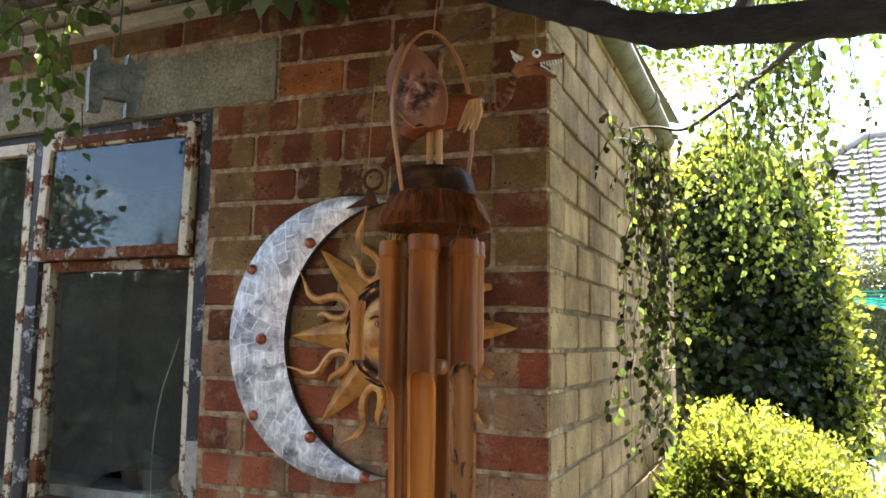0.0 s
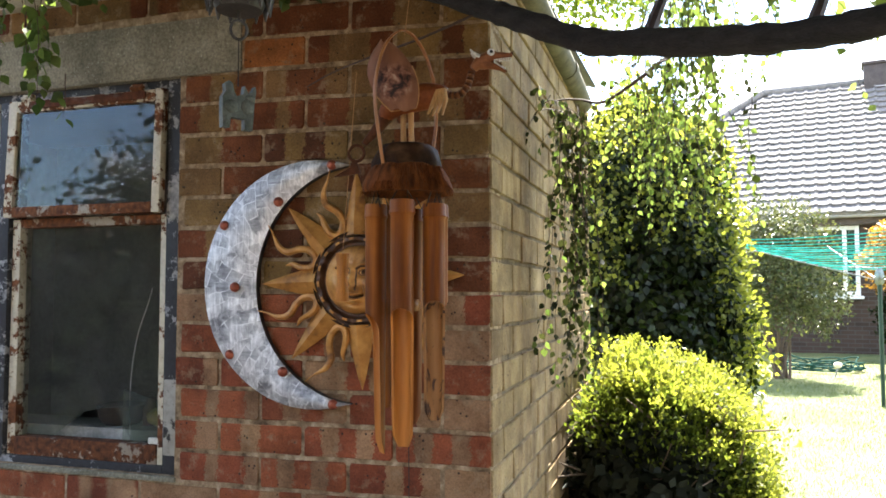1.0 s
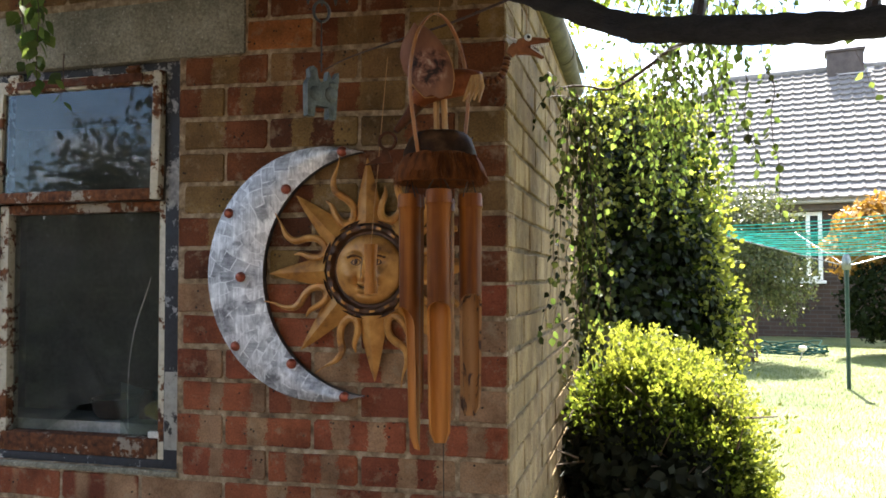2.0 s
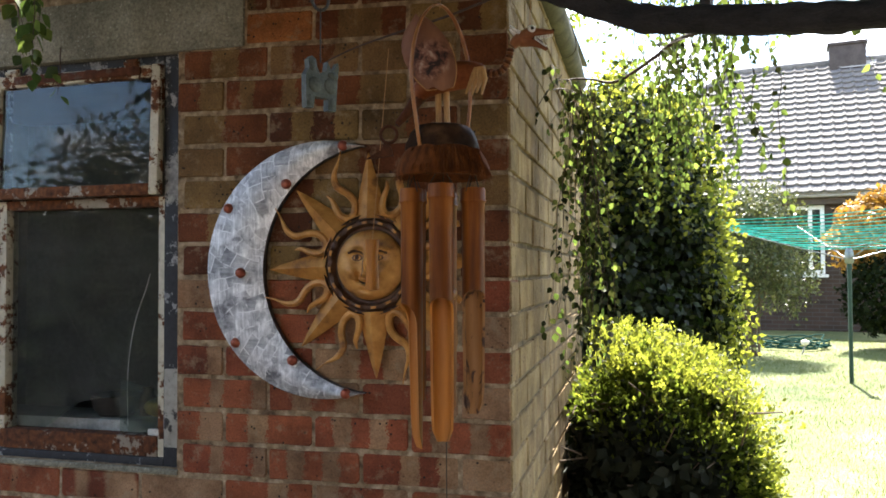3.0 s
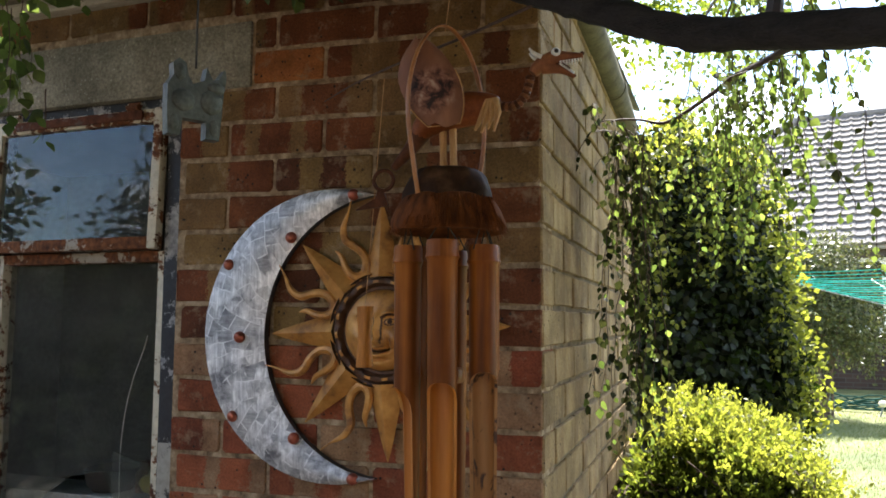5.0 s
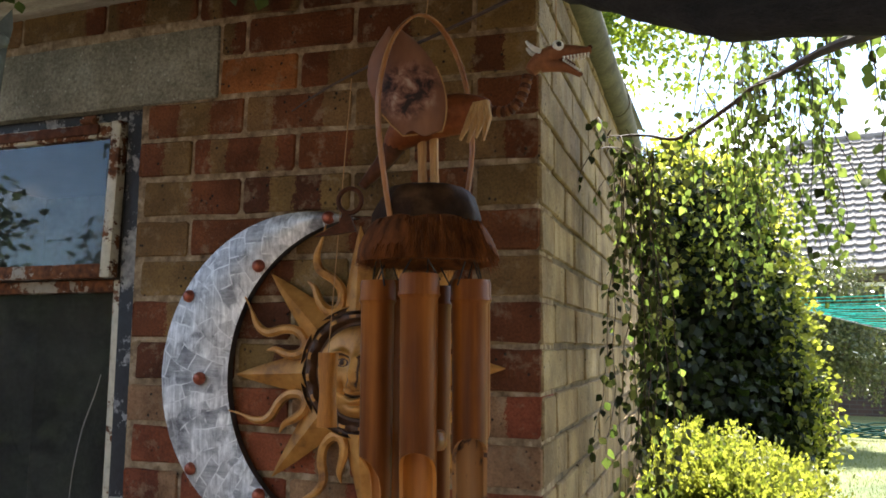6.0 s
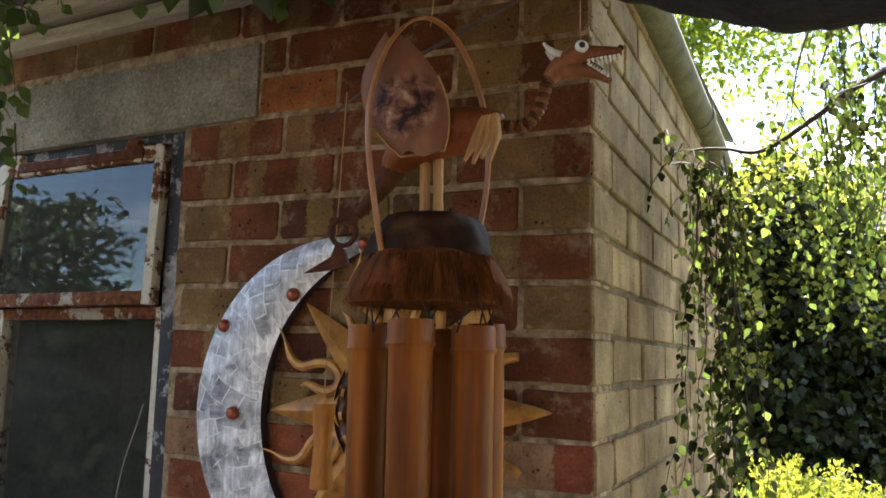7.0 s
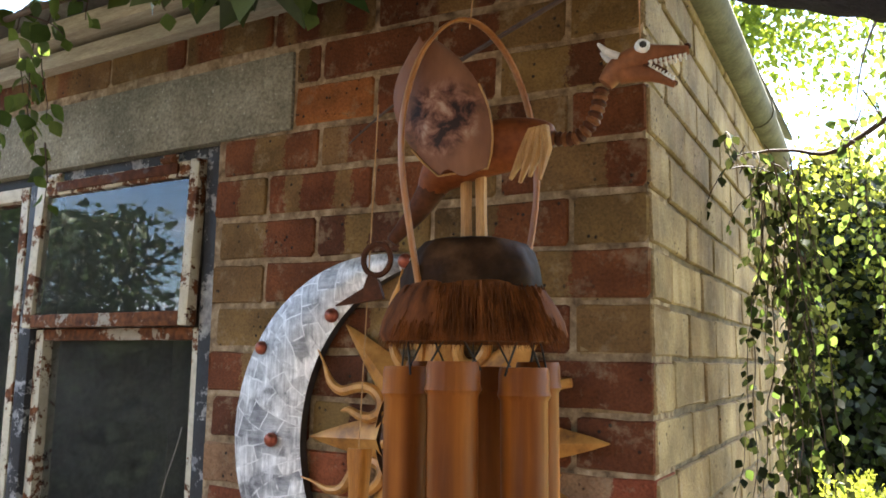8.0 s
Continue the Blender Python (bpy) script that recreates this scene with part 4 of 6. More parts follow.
    for r, h in prof:
        row = []
        for j in range(seg):
            a = 2 * math.pi * j / seg
            x, z = r * math.cos(a), r * math.sin(a)
            y = h
            if 0.088 < r < 0.0955:
                y += 0.0035 * math.sin(a * 16)
            x, z = x / FS, z / FS
            if r < 0.068 * FS:                              # nose, brows, eyes, cheeks, mouth as soft relief
                def g(px, pz, wx, wz):
                    return math.exp(-((abs(x) - px) / wx) ** 2 - ((z - pz) / wz) ** 2)
                arch = 0.026 + 0.010 * math.sin(min(1.0, abs(x) / 0.036) * 2.4) - 0.006
                y += 0.020 * g(0.0, 0.000, 0.0050, 0.022) + 0.009 * g(0.006, -0.019, 0.0055, 0.0048)
                y += 0.008 * g(0.022, arch, 0.018, 0.0040)
                y -= 0.011 * g(0.021, 0.014, 0.014, 0.0080)
                y += 0.010 * g(0.021, 0.0135, 0.0080, 0.0045)
                y += 0.009 * g(0.033, -0.014, 0.014, 0.014)
                y -= 0.009 * g(0.019, -0.024, 0.0035, 0.010)
                curl = 0.25 * max(0, abs(x) - 0.004)
                y += 0.009 * g(0.0, -0.030 + curl, 0.016, 0.0034) + 0.009 * g(0.0, -0.0415 + curl, 0.013, 0.0040) - 0.012 * g(0.0, -0.0355 + curl, 0.021, 0.0026)
                y += 0.008 * g(0.0, -0.056, 0.014, 0.007) - 0.007 * g(0.0, -0.0475, 0.013, 0.0025)
            row.append(bm.verts.new((sx + x * FS, -0.006 - y, sz + z * FS)))
        rings2.append(row)
    for ri, (u, v) in enumerate(zip(rings2, rings2[1:])):
        for j in range(seg):
            f = bm.faces.new((u[j], u[(j + 1) % seg], v[(j + 1) % seg], v[j]))
            m = f.calc_center_median() - Vector((sx, 0, sz))
            ax, r = abs(m.x), math.hypot(m.x, m.z)
            if r > 0.0768:
                bead = 0.0885 < r < 0.0955 and math.sin(math.atan2(m.z, m.x) * 16) > 0.45
                f.material_index = 0 if bead or r > 0.1075 else 1
            else:
                m = m / FS
                ax = abs(m.x)
                arch = 0.020 + 0.010 * math.sin(min(1.0, ax / 0.036) * 2.4)
                brow = 0.006 < ax < 0.040 and abs(m.z - arch + 0.0035) < 0.0023
                nose = 0.0062 < ax < 0.0090 and -0.022 < m.z < 0.022
                pupil = (ax - 0.021) ** 2 + (m.z - 0.0135) ** 2 < 0.0042 ** 2
                lids = abs(((ax - 0.021) / 0.0095) ** 2 + ((m.z - 0.0135) / 0.0055) ** 2 - 1) < 0.36
                mouth = ax < 0.019 and abs(m.z + 0.0355 - 0.25 * max(0, ax - 0.004)) < 0.0019
                f.material_index = 1 if brow or nose or pupil or lids or mouth else 0
    bm.faces.new(rings2[-1])
    part("sun_disc", bm, [GOLD, ANTIQUE], p, "round gold sun disc with a beaded rim and relief face")
    # fixing behind it against the bricks
    bm = bmesh.new()
    box(bm, sx - 0.11, sx - 0.09, -0.006, 0.012, sz - 0.03, sz + 0.03, 0.002)
    part("bracket", bm, BLACK_EDGE, p)
    bm = bmesh.new()
    box(bm, -0.23, -0.21, -0.006, 0.012, -0.03, 0.03, 0.002)
    part("bracket", bm, BLACK_EDGE, p)
    return p


plaque()


# ---- bamboo wind chime ----
def wind_chime(at, turn):
    """Half a coconut with a fibre fringe, six cut bamboo pipes, a cane hoop and a carved wooden figure on top."""
    c = thing("wind_chime", "bamboo wind chime under a half coconut with a carved figure", "wind chime", at, turn)
    # z is measured from the fringe's lower edge
    bm = bmesh.new()
    lathe(bm, [(0.050, 0.038), (0.0575, 0.047), (0.0575, 0.056), (0.054, 0.068), (0.049, 0.079), (0.042, 0.087), (0.031, 0.090), (0.010, 0.088)], 36, wob=lambda a, z: 0.07 * math.sin(2 * a + 1) + 0.045 * math.sin(5 * a + z * 70) + 0.03 * math.sin(11 * a - z * 90))
    part("shell_cap", bm, SHELL, c, "dark polished coconut shell cap")
    bm = bmesh.new()
    lathe(bm, [(0.044, 0.010), (0.066, 0.000), (0.075, 0.001), (0.0775, 0.007), (0.0750, 0.018), (0.0700, 0.030), (0.0640, 0.041), (0.0580, 0.049), (0.050, 0.053)], 48, wob=lambda a, z: 0.05 * math.sin(2 * a + 0.6) + 0.02 * math.sin(7 * a + z * 60))
    fr = random.Random(3)
    for i in range(2000):
        a = fr.uniform(0, 2 * math.pi)
        z0, z1 = 0.049 - fr.uniform(0, 0.036), 0.003 - abs(fr.gauss(0, 0.006))
        r0, r1 = 0.0775 - max(0.0, z0 - 0.006) * 0.46 + fr.uniform(-0.0005, 0.0035), 0.0785 + fr.uniform(-0.008, 0.007)
        a1 = a + fr.uniform(-0.06, 0.06)
        w = 0.0007
        p0, p1 = Vector((r0 * math.cos(a), r0 * math.sin(a), z0)), Vector((r1 * math.cos(a1), r1 * math.sin(a1), z1))
        s = Vector((-math.sin(a), math.cos(a), 0)) * w
        o = Vector((math.cos(a), math.sin(a), 0)) * 0.0012
        v = [bm.verts.new(q) for q in (p0 - s, p0 + s, p0 + o, p1)]
        for f in ((0, 1, 3), (1, 2, 3), (2, 0, 3)):
            bm.faces.new([v[j] for j in f])
    part("fringe", bm, COIR, c, "red-brown coir fibre fringe")
    # pipes
    lens = [0.375, 0.335, 0.335, 0.35, 0.325, 0.385]
    cuts = [0.165, 0.15, 0.155, 0.16, 0.15, 0.17]
    for i in range(6):
        a = radians(60 * i - 90)
        px, py = 0.053 * math.cos(a), 0.053 * math.sin(a)
        out = Vector((math.cos(a), math.sin(a), 0))
        if i == 1:
            out = Vector((math.cos(a - 0.9), math.sin(a - 0.9), 0))
        L, C, r = lens[i], cuts[i], 0.0183 - 0.0009 * (i % 3)
        top = -0.014 - 0.004 * (i % 2)
        bm = bmesh.new()
        seg = 20
        zs = [0, -0.004, -0.016, -0.020, -0.024, -0.07, -0.12, -C] + [-C - e for e in (0.0006, 0.002, 0.0045, 0.008, 0.013, 0.020, 0.030, 0.040)] + [-C - 0.048 - (L - C - 0.048) * q / 9 for q in range(1, 10)]
        ou, inn = [], []
        for z in zs:
            rr = r * (1.0 + 0.25 * min(0.0, z + 0.03)) * (1.07 if -0.021 < z < -0.003 else 1.0) * (1.06 if abs(z + 0.020) < 0.001 else 1.0)
            keep = math.pi
            if z < -C:
                t = min(1.0, (-C - z) / 0.048)
                keep = math.pi * (1 - 0.50 * math.sqrt(1 - (1 - min(1.0, t * 1.5)) ** 2))
                u = (-C - z) / (L - C)
                keep *= (1 - 0.22 * u) if u < 0.9 else (1 - 0.22 * u) * (1 - 5.5 * (u - 0.9))
            back = math.atan2(-out.y, -out.x)
            ou.append([bm.verts.new((px + rr * math.cos(back + keep * (2 * j / seg - 1)), py + rr * math.sin(back + keep * (2 * j / seg - 1)), top + z)) for j in range(seg + 1)])
            inn.append([bm.verts.new((px + (rr - 0.0035) * math.cos(back + keep * (2 * j / seg - 1)), py + (rr - 0.0035) * math.sin(back + keep * (2 * j / seg - 1)), top + z)) for j in range(seg + 1)])
        for q in range(len(zs) - 1):
            for j in range(seg):
                bm.faces.new((ou[q][j], ou[q + 1][j], ou[q + 1][j + 1], ou[q][j + 1]))
                bm.faces.new((inn[q][j + 1], inn[q + 1][j + 1], inn[q + 1][j], inn[q][j])).material_index = 1
            for j, w in ((0, 1), (seg, -1)):
                if zs[q + 1] < -C:
                    f = (ou[q][j], inn[q][j], inn[q + 1][j], ou[q + 1][j])
                    bm.faces.new(f if w > 0 else f[::-1]).material_index = 1
        for j in range(seg):
            bm.faces.new((ou[0][j], ou[0][j + 1], inn[0][j + 1], inn[0][j])).material_index = 1
            bm.faces.new((ou[-1][j + 1], ou[-1][j], inn[-1][j], inn[-1][j + 1])).material_index = 1
        nodez = 4
        bm.faces.new([inn[nodez][j] for j in range(seg)]).material_index = 1   # the closed joint inside the top
        pipe = part("pipe", bm, [BAMBOO, BAMBOO_SPOT if i == 1 else BAMBOO_IN], c, "bamboo pipe with a scorched spotted hollow" if i == 1 else "varnished bamboo pipe cut open below")
        bm = bmesh.new()
        for s in (-1, 1):
            tv = Vector((-math.sin(a), math.cos(a), 0)) * (0.012 * s)
            tube(bm, [Vector((px, py, 0.006)) + tv * 0.4, Vector((px, py, top - 0.006)) + tv * 1.7], 0.0009, 5)
        part("pipe_cord", bm, CORD, pipe, "black cord")
    bm = bmesh.new()
    tube(bm, [(0, 0, 0.01), (0.002, 0.001, -0.30), (0.004, 0.0, -0.62)], 0.0008, 5)
    part("striker_cord", bm, CORD, c)
    bm = bmesh.new()
    lathe(bm, [(0.02, -0.205), (0.023, -0.2), (0.023, -0.19), (0.02, -0.185)], 16)
    part("striker", bm, CANE, c, "round wooden striker between the pipes")
    # cane hoop: a flat strip bent over from one side of the shell to the other
    hx, hy = math.cos(radians(52)), math.sin(radians(52))
    pts = [(-0.056, 0.043), (-0.066, 0.09), (-0.076, 0.15), (-0.074, 0.20), (-0.055, 0.255), (-0.022, 0.290), (0.012, 0.291), (0.045, 0.262), (0.068, 0.21), (0.074, 0.15), (0.066, 0.095), (0.054, 0.055)]
    line = curve([(u * hx, u * hy, z) for u, z in pts], 5)
    bm = bmesh.new()
    rings3 = []
    nrm = Vector((-hy, hx, 0))
    for i, q in enumerate(line):
        d = (line[min(i + 1, len(line) - 1)] - line[max(i - 1, 0)]).normalized()
        o = d.cross(nrm)
        rings3.append([bm.verts.new(q + nrm * (0.0036 * sx_) + o * (0.0015 * so)) for sx_, so in ((-1, -0.6), (-0.8, -1), (0.8, -1), (1, -0.6), (1, 0.6), (0.8, 1), (-0.8, 1), (-1, 0.6))])
    for u, v in zip(rings3, rings3[1:]):
        for j in range(8):
            bm.faces.new((u[j], u[(j + 1) % 8], v[(j + 1) % 8], v[j]))
    bm.faces.new(rings3[0][::-1])
    bm.faces.new(rings3[-1])
    bmesh.ops.recalc_face_normals(bm, faces=bm.faces)
    part("hoop", bm, CANE, c, "bent orange cane hoop")
    # carved figure, one mesh: body, legs, wing, tail with its ring, jointed neck, head with open jaws
    bm = bmesh.new()
    tube(bm, curve([(-0.045, 0.004, 0.135), (-0.030, 0.002, 0.155), (0.0, 0, 0.170), (0.035, 0, 0.176), (0.060, 0, 0.178), (0.068, 0, 0.176)], 5), spread([0.010, 0.020, 0.025, 0.024, 0.018, 0.012], 5), 14, 0)
    for x in (-0.008, 0.006):
        tube(bm, [(x, 0.002, 0.150), (x + 0.001, 0, 0.11), (x + 0.002, -0.002, 0.090)], [0.0055, 0.005, 0.0055], 8, 1)
    tube(bm, curve([(-0.040, 0.004, 0.142), (-0.055, 0.004, 0.120), (-0.072, 0.002, 0.100), (-0.078, 0, 0.092)], 5), spread([0.014, 0.010, 0.0065, 0.005], 5), 10, 2)
    ring(bm, (-0.092, 0, 0.076), 0.0145, 0.0028, (0.15, 1, 0), 22, 2)
    vs = [bm.verts.new(q) for q in ((-0.100, -0.002, 0.062), (-0.104, -0.003, 0.050), (-0.132, -0.003, 0.034), (-0.112, -0.003, 0.036), (-0.084, -0.003, 0.040), (-0.090, -0.003, 0.058))]
    vt = [bm.verts.new(v.co + Vector((0, 0.006, 0))) for v in vs]
    bm.faces.new(vs).material_index = 2
    bm.faces.new(vt[::-1]).material_index = 2
    for i in range(6):
        bm.faces.new((vs[i], vt[i], vt[(i + 1) % 6], vs[(i + 1) % 6])).material_index = 2
    # wing: a curved leaf-shaped shell in front of the body
    rows = []
    for i in range(11):
        t = i / 10
        zc = 0.268 - 0.124 * t
        w = 0.041 * math.sin(math.pi * min(1, t * 0.86 + 0.02)) ** 0.7 + 0.001
        x0 = -0.038 + 0.030 * t - 0.004 * math.sin(t * 3)
        rows.append([bm.verts.new((x0 + w * (2 * j / 8 - 1) + 0.006 * t, -0.026 - 0.012 * (1 - (2 * j / 8 - 1) ** 2) - 0.006 * math.sin(3 * t), zc + 0.004 * math.sin(j))) for j in range(9)])
    rb = [[bm.verts.new(v.co + Vector((0, 0.004, 0))) for v in r] for r in rows]
    for i in range(10):
        for j in range(8):
            bm.faces.new((rows[i][j], rows[i + 1][j], rows[i + 1][j + 1], rows[i][j + 1])).material_index = 3
            bm.faces.new((rb[i][j + 1], rb[i + 1][j + 1], rb[i + 1][j], rb[i][j])).material_index = 0
        for j in (0, 8):
            bm.faces.new((rows[i][j], rb[i][j], rb[i + 1][j], rows[i + 1][j])).material_index = 0
    bm.faces.new([rows[10][j] for j in range(9)] + [rb[10][j] for j in range(8, -1, -1)])
    # pale worn rim round the wing's lower edge
    tube(bm, [r[8].co + Vector((0.001, -0.001, 0)) for r in rows[4:]] + [r[0].co + Vector((-0.001, -0.001, 0)) for r in rows[:7:-1]], 0.0010, 6, 4)
    # forelimb of split pale wood
    for q in range(4):
        tube(bm, [(0.056 + 0.004 * q, -0.016 - 0.002 * q, 0.182), (0.050 + 0.0072 * q, -0.024 - 0.003 * q, 0.160), (0.040 + 0.0088 * q, -0.029 - 0.003 * q, 0.137 - 0.004 * (q % 2))], [0.0044, 0.0050, 0.0018], 7, 4)
    # neck beads
    line = curve([(0.066, 0, 0.180), (0.080, -0.003, 0.176), (0.094, -0.006, 0.176), (0.106, -0.009, 0.186), (0.112, -0.010, 0.200), (0.115, -0.010, 0.214)], 3)
    for i, q in enumerate(line[:-1]):
        d = (line[i + 1] - q).normalized()
        tube(bm, [q, q + d * 0.0028, q + d * 0.0056], [0.0052, 0.0070, 0.0052], 10, 6 if i % 2 else 2)
    # head: skull and snout, a dropped lower jaw, teeth, round white eyes and swept horns
    E = Vector((0.150, -0.010, 0.245))

    def at_head(x, z, y=0.0):
        return E + Vector((x, y, z)) * 0.88

    tube(bm, curve([at_head(-0.036, -0.029), at_head(-0.024, -0.016), at_head(-0.004, -0.006), at_head(0.018, -0.004), at_head(0.036, -0.0035), at_head(0.042, -0.003)], 4), spread([0.0072, 0.0105, 0.0108, 0.0072, 0.0046, 0.0036], 4), 12, 8)
    tube(bm, curve([at_head(-0.020, -0.019), at_head(0.002, -0.0225), at_head(0.017, -0.0285), at_head(0.029, -0.0365)], 4), spread([0.0100, 0.0068, 0.0045, 0.0026], 4), 10, 8)
    tube(bm, [at_head(0.000, -0.0165), at_head(0.012, -0.0185), at_head(0.022, -0.0225)], [0.0062, 0.0040, 0.0012], 8, 2)
    ball(bm, at_head(0.041, 0.0005), 0.0034, 2, 1)
    ball(bm, at_head(0.029, -0.0345), 0.0026, 2, 1)
    for s in (-1, 1):
        tube(bm, curve([at_head(-0.022, -0.006, s * 0.009), at_head(-0.034, 0.000, s * 0.011), at_head(-0.041, 0.008, s * 0.012)], 3), spread([0.0036, 0.0030, 0.0012], 3), 8, 5)
        ball(bm, at_head(0.0, 0.001, s * 0.0090), 0.0068, 5, 2)
        ball(bm, at_head(0.0008, 0.001, s * 0.0136), 0.0036, 7, 2)
        for q in range(8):
            u = q / 7
            y = s * (0.0066 - 0.0028 * u)
            tube(bm, [at_head(0.007 + 0.031 * u, -0.0125 + 0.0045 * u, y), at_head(0.008 + 0.031 * u, -0.0168 + 0.0055 * u, y)], [0.0019, 0.0008], 5, 5)
            tube(bm, [at_head(0.006 + 0.020 * u, -0.0180 - 0.0140 * u, y * 0.8), at_head(0.008 + 0.020 * u, -0.0150 - 0.0135 * u, y * 0.8)], [0.0017, 0.0007], 5, 5)
    bmesh.ops.recalc_face_normals(bm, faces=bm.faces)
    part("carved_figure", bm, [CARVED, CARVED_PALE, CARVED_DARK, MOTTLED, CARVED_PALE, TOOTH, CARVED_BROWN, CORD, CARVED_TAN], c, "orange stained carved wooden figure with a mottled wing")
    # hanging threads
    bm = bmesh.new()
    tube(bm, [(-0.005, 0, 0.288), (0.02, -0.03, 0.45)], 0.0007, 5)
    part("thread", bm, THREAD, c, "thin orange hanging thread")
    bm = bmesh.new()
    tube(bm, [(0.148, -0.010, 0.254), (0.150, -0.03, 0.45)], 0.0006, 5)
    part("thread", bm, THREAD, c, "thin orange hanging thread")
    for ob in c.children:                              # all but the pipes is a tenth smaller than drawn above
        if not ob.name.startswith("pipe"):
            ob.data.transform(Matrix.Scale(0.9, 4))
    return c


CHIME = (-0.016, -0.478, 1.608)
wind_chime(CHIME, 12.0)


def hanging_strip(at):
    s = thing("hanging_bamboo_strip", "short brown bamboo strip hanging on an orange thread", "chime strip", at, 24)
    bm = bmesh.new()
    rows = []
    for i in range(9):
        t = i / 8
        z = -0.040 + 0.080 * t
        w = 0.0125 - 0.0025 * math.sin(math.pi * t) ** 2
        rows.append([bm.verts.new((w * math.sin(q), 0.010 - 0.012 * math.cos(q), z)) for q in (-1.1, -0.55, 0, 0.55, 1.1)] + [bm.verts.new((w * 0.8 * math.sin(q), 0.0125 - 0.012 * math.cos(q), z)) for q in (1.1, 0.55, 0, -0.55, -1.1)])
    for u, v in zip(rows, rows[1:]):
        for j in range(10):
            bm.faces.new((u[j], u[(j + 1) % 10], v[(j + 1) % 10], v[j]))
    bm.faces.new(rows[0][::-1])
    bm.faces.new(rows[-1])
    bmesh.ops.recalc_face_normals(bm, faces=bm.faces)
    part("strip", bm, BAMBOO_SPLIT, s, "brown split bamboo")
    bm = bmesh.new()
    tube(bm, [(0, 0, 0.036), (0.022, -0.06, 0.329)], 0.0006, 5)
    part("thread", bm, THREAD, s, "orange thread")


hanging_strip((-0.139, -0.456, 1.478))


# ---- small metal ornament hanging near the path ----
def ornament(at):
    o = thing("hanging_ornament", "tarnished metal ornament with a feathered bell, ring and small pendant", "ornament", at, 62)
    bm = bmesh.new()
    lathe(bm, [(0.020, 0.085), (0.026, 0.10), (0.022, 0.14), (0.010, 0.18), (0.004, 0.20)], 18)
    bell = part("feathered_bell", bm, IRON, o, "dark feathered metal bell")
    for r in range(6):
        for i in range(14):
            a = 2 * math.pi * (i + 0.5 * (r % 2)) / 14
            rr = 0.027 - 0.003 * abs(r - 1)
            z = 0.092 + r * 0.016
            bm = bmesh.new()
            tube(bm, [(rr * 0.8 * math.cos(a), rr * 0.8 * math.sin(a), z + 0.016), (rr * 1.1 * math.cos(a), rr * 1.1 * math.sin(a), z + 0.004), (rr * 1.12 * math.cos(a), rr * 1.12 * math.sin(a), z - 0.010)], [0.002, 0.0045, 0.0006], 6)
            part("feather", bm, IRON, bell)
    bm = bmesh.new()
    ring(bm, (0, 0, 0.068), 0.008, 0.0013, (0, 1, 0.2), 18)
    tube(bm, [(0, 0, 0.077), (0, 0, 0.09)], 0.0012, 6)
    part("ring", bm, IRON, o)
    bm = bmesh.new()
    tube(bm, [(0, 0, 0.061), (0, 0, 0.018)], 0.0006, 5)
    part("wire", bm, CORD, o)
    bm = bmesh.new()
    tube(bm, [(0, 0, 0.19), (0.10, 0.33, 0.29)], 0.0006, 5)
    part("wire", bm, CORD, o)
    bm = bmesh.new()
    prof = [(-0.012, -0.019), (-0.007, -0.019), (-0.006, -0.010), (0.004, -0.010), (0.004, -0.019), (0.010, -0.019), (0.011, -0.004), (0.0115, 0.006), (0.0125, 0.013), (0.012, 0.019), (0.009, 0.013), (0.0065, 0.012), (0.004, 0.018), (0.003, 0.011), (-0.002, 0.008), (-0.004, 0.012), (-0.005, 0.018), (-0.008, 0.020), (-0.0105, 0.017), (-0.010, 0.011), (-0.0125, 0.006), (-0.0125, -0.006)]
    va = [bm.verts.new((x, -0.003, z)) for x, z in prof]
    vb = [bm.verts.new((x, 0.003, z)) for x, z in prof]
    bm.faces.new(va)
    bm.faces.new(vb[::-1])
    for i in range(len(prof)):
        j = (i + 1) % len(prof)
        bm.faces.new((va[i], vb[i], vb[j], va[j]))
    bmesh.ops.recalc_face_normals(bm, faces=bm.faces)
    grow = Matrix.Diagonal((1.3, 1.0, 1.05, 1.0))
    bm.transform(grow)
    pendant = part("pendant", bm, PEWTER, o, "flat grey pewter pendant", smooth=False)
    bosses = ((-0.006, -0.001, 0.005, (1, 0.45, 1.2)), (0.006, 0.0, 0.005, (1, 0.45, 1.3)), (0.008, 0.008, 0.004, (1, 0.5, 0.8)),
              (-0.0075, 0.013, 0.003, (0.8, 0.5, 1.5)), (-0.0095, -0.013, 0.002, (1, 0.6, 2.2)), (0.0075, -0.013, 0.002, (1, 0.6, 2.2)))
    for side in (-1, 1):                               # raised flank, shoulder and brow on either face
        for x, z, r, squash in bosses:
            bm = bmesh.new()
            ball(bm, (x, side * 0.003, z), r, 0, 2, squash)
            bm.transform(grow)
            part("boss", bm, PEWTER, pendant, smooth=False)
    return o


ornament((0.043, -1.06, 1.614))

# ---- the tree whose limb hangs over the corner ----
tree = thing("tree", "garden tree with a low grey limb and hanging leafy sprays", "tree", (2.3, -0.95, 0.2))
TO = Vector((2.3, -0.95, 0.2))


def limb(name, pts, rads, seg, mat=BARK, n=6, lump=0.0):
    bm = bmesh.new()
    line = curve([Vector(p) - TO for p in pts], n)
    rr = spread(rads, n)
    if lump:
        rr = [r * (1 + lump * noise.noise((i * 0.37, 3.1, 0.7)) + 0.5 * lump * noise.noise((i * 0.9, 1.1, 5))) for i, r in enumerate(rr)]
    tube(bm, line, rr, seg)
    if lump:
        for v in bm.verts:
            v.co += noise.noise_vector(v.co * 45) * 0.0022
    return part(name, bm, mat, tree)


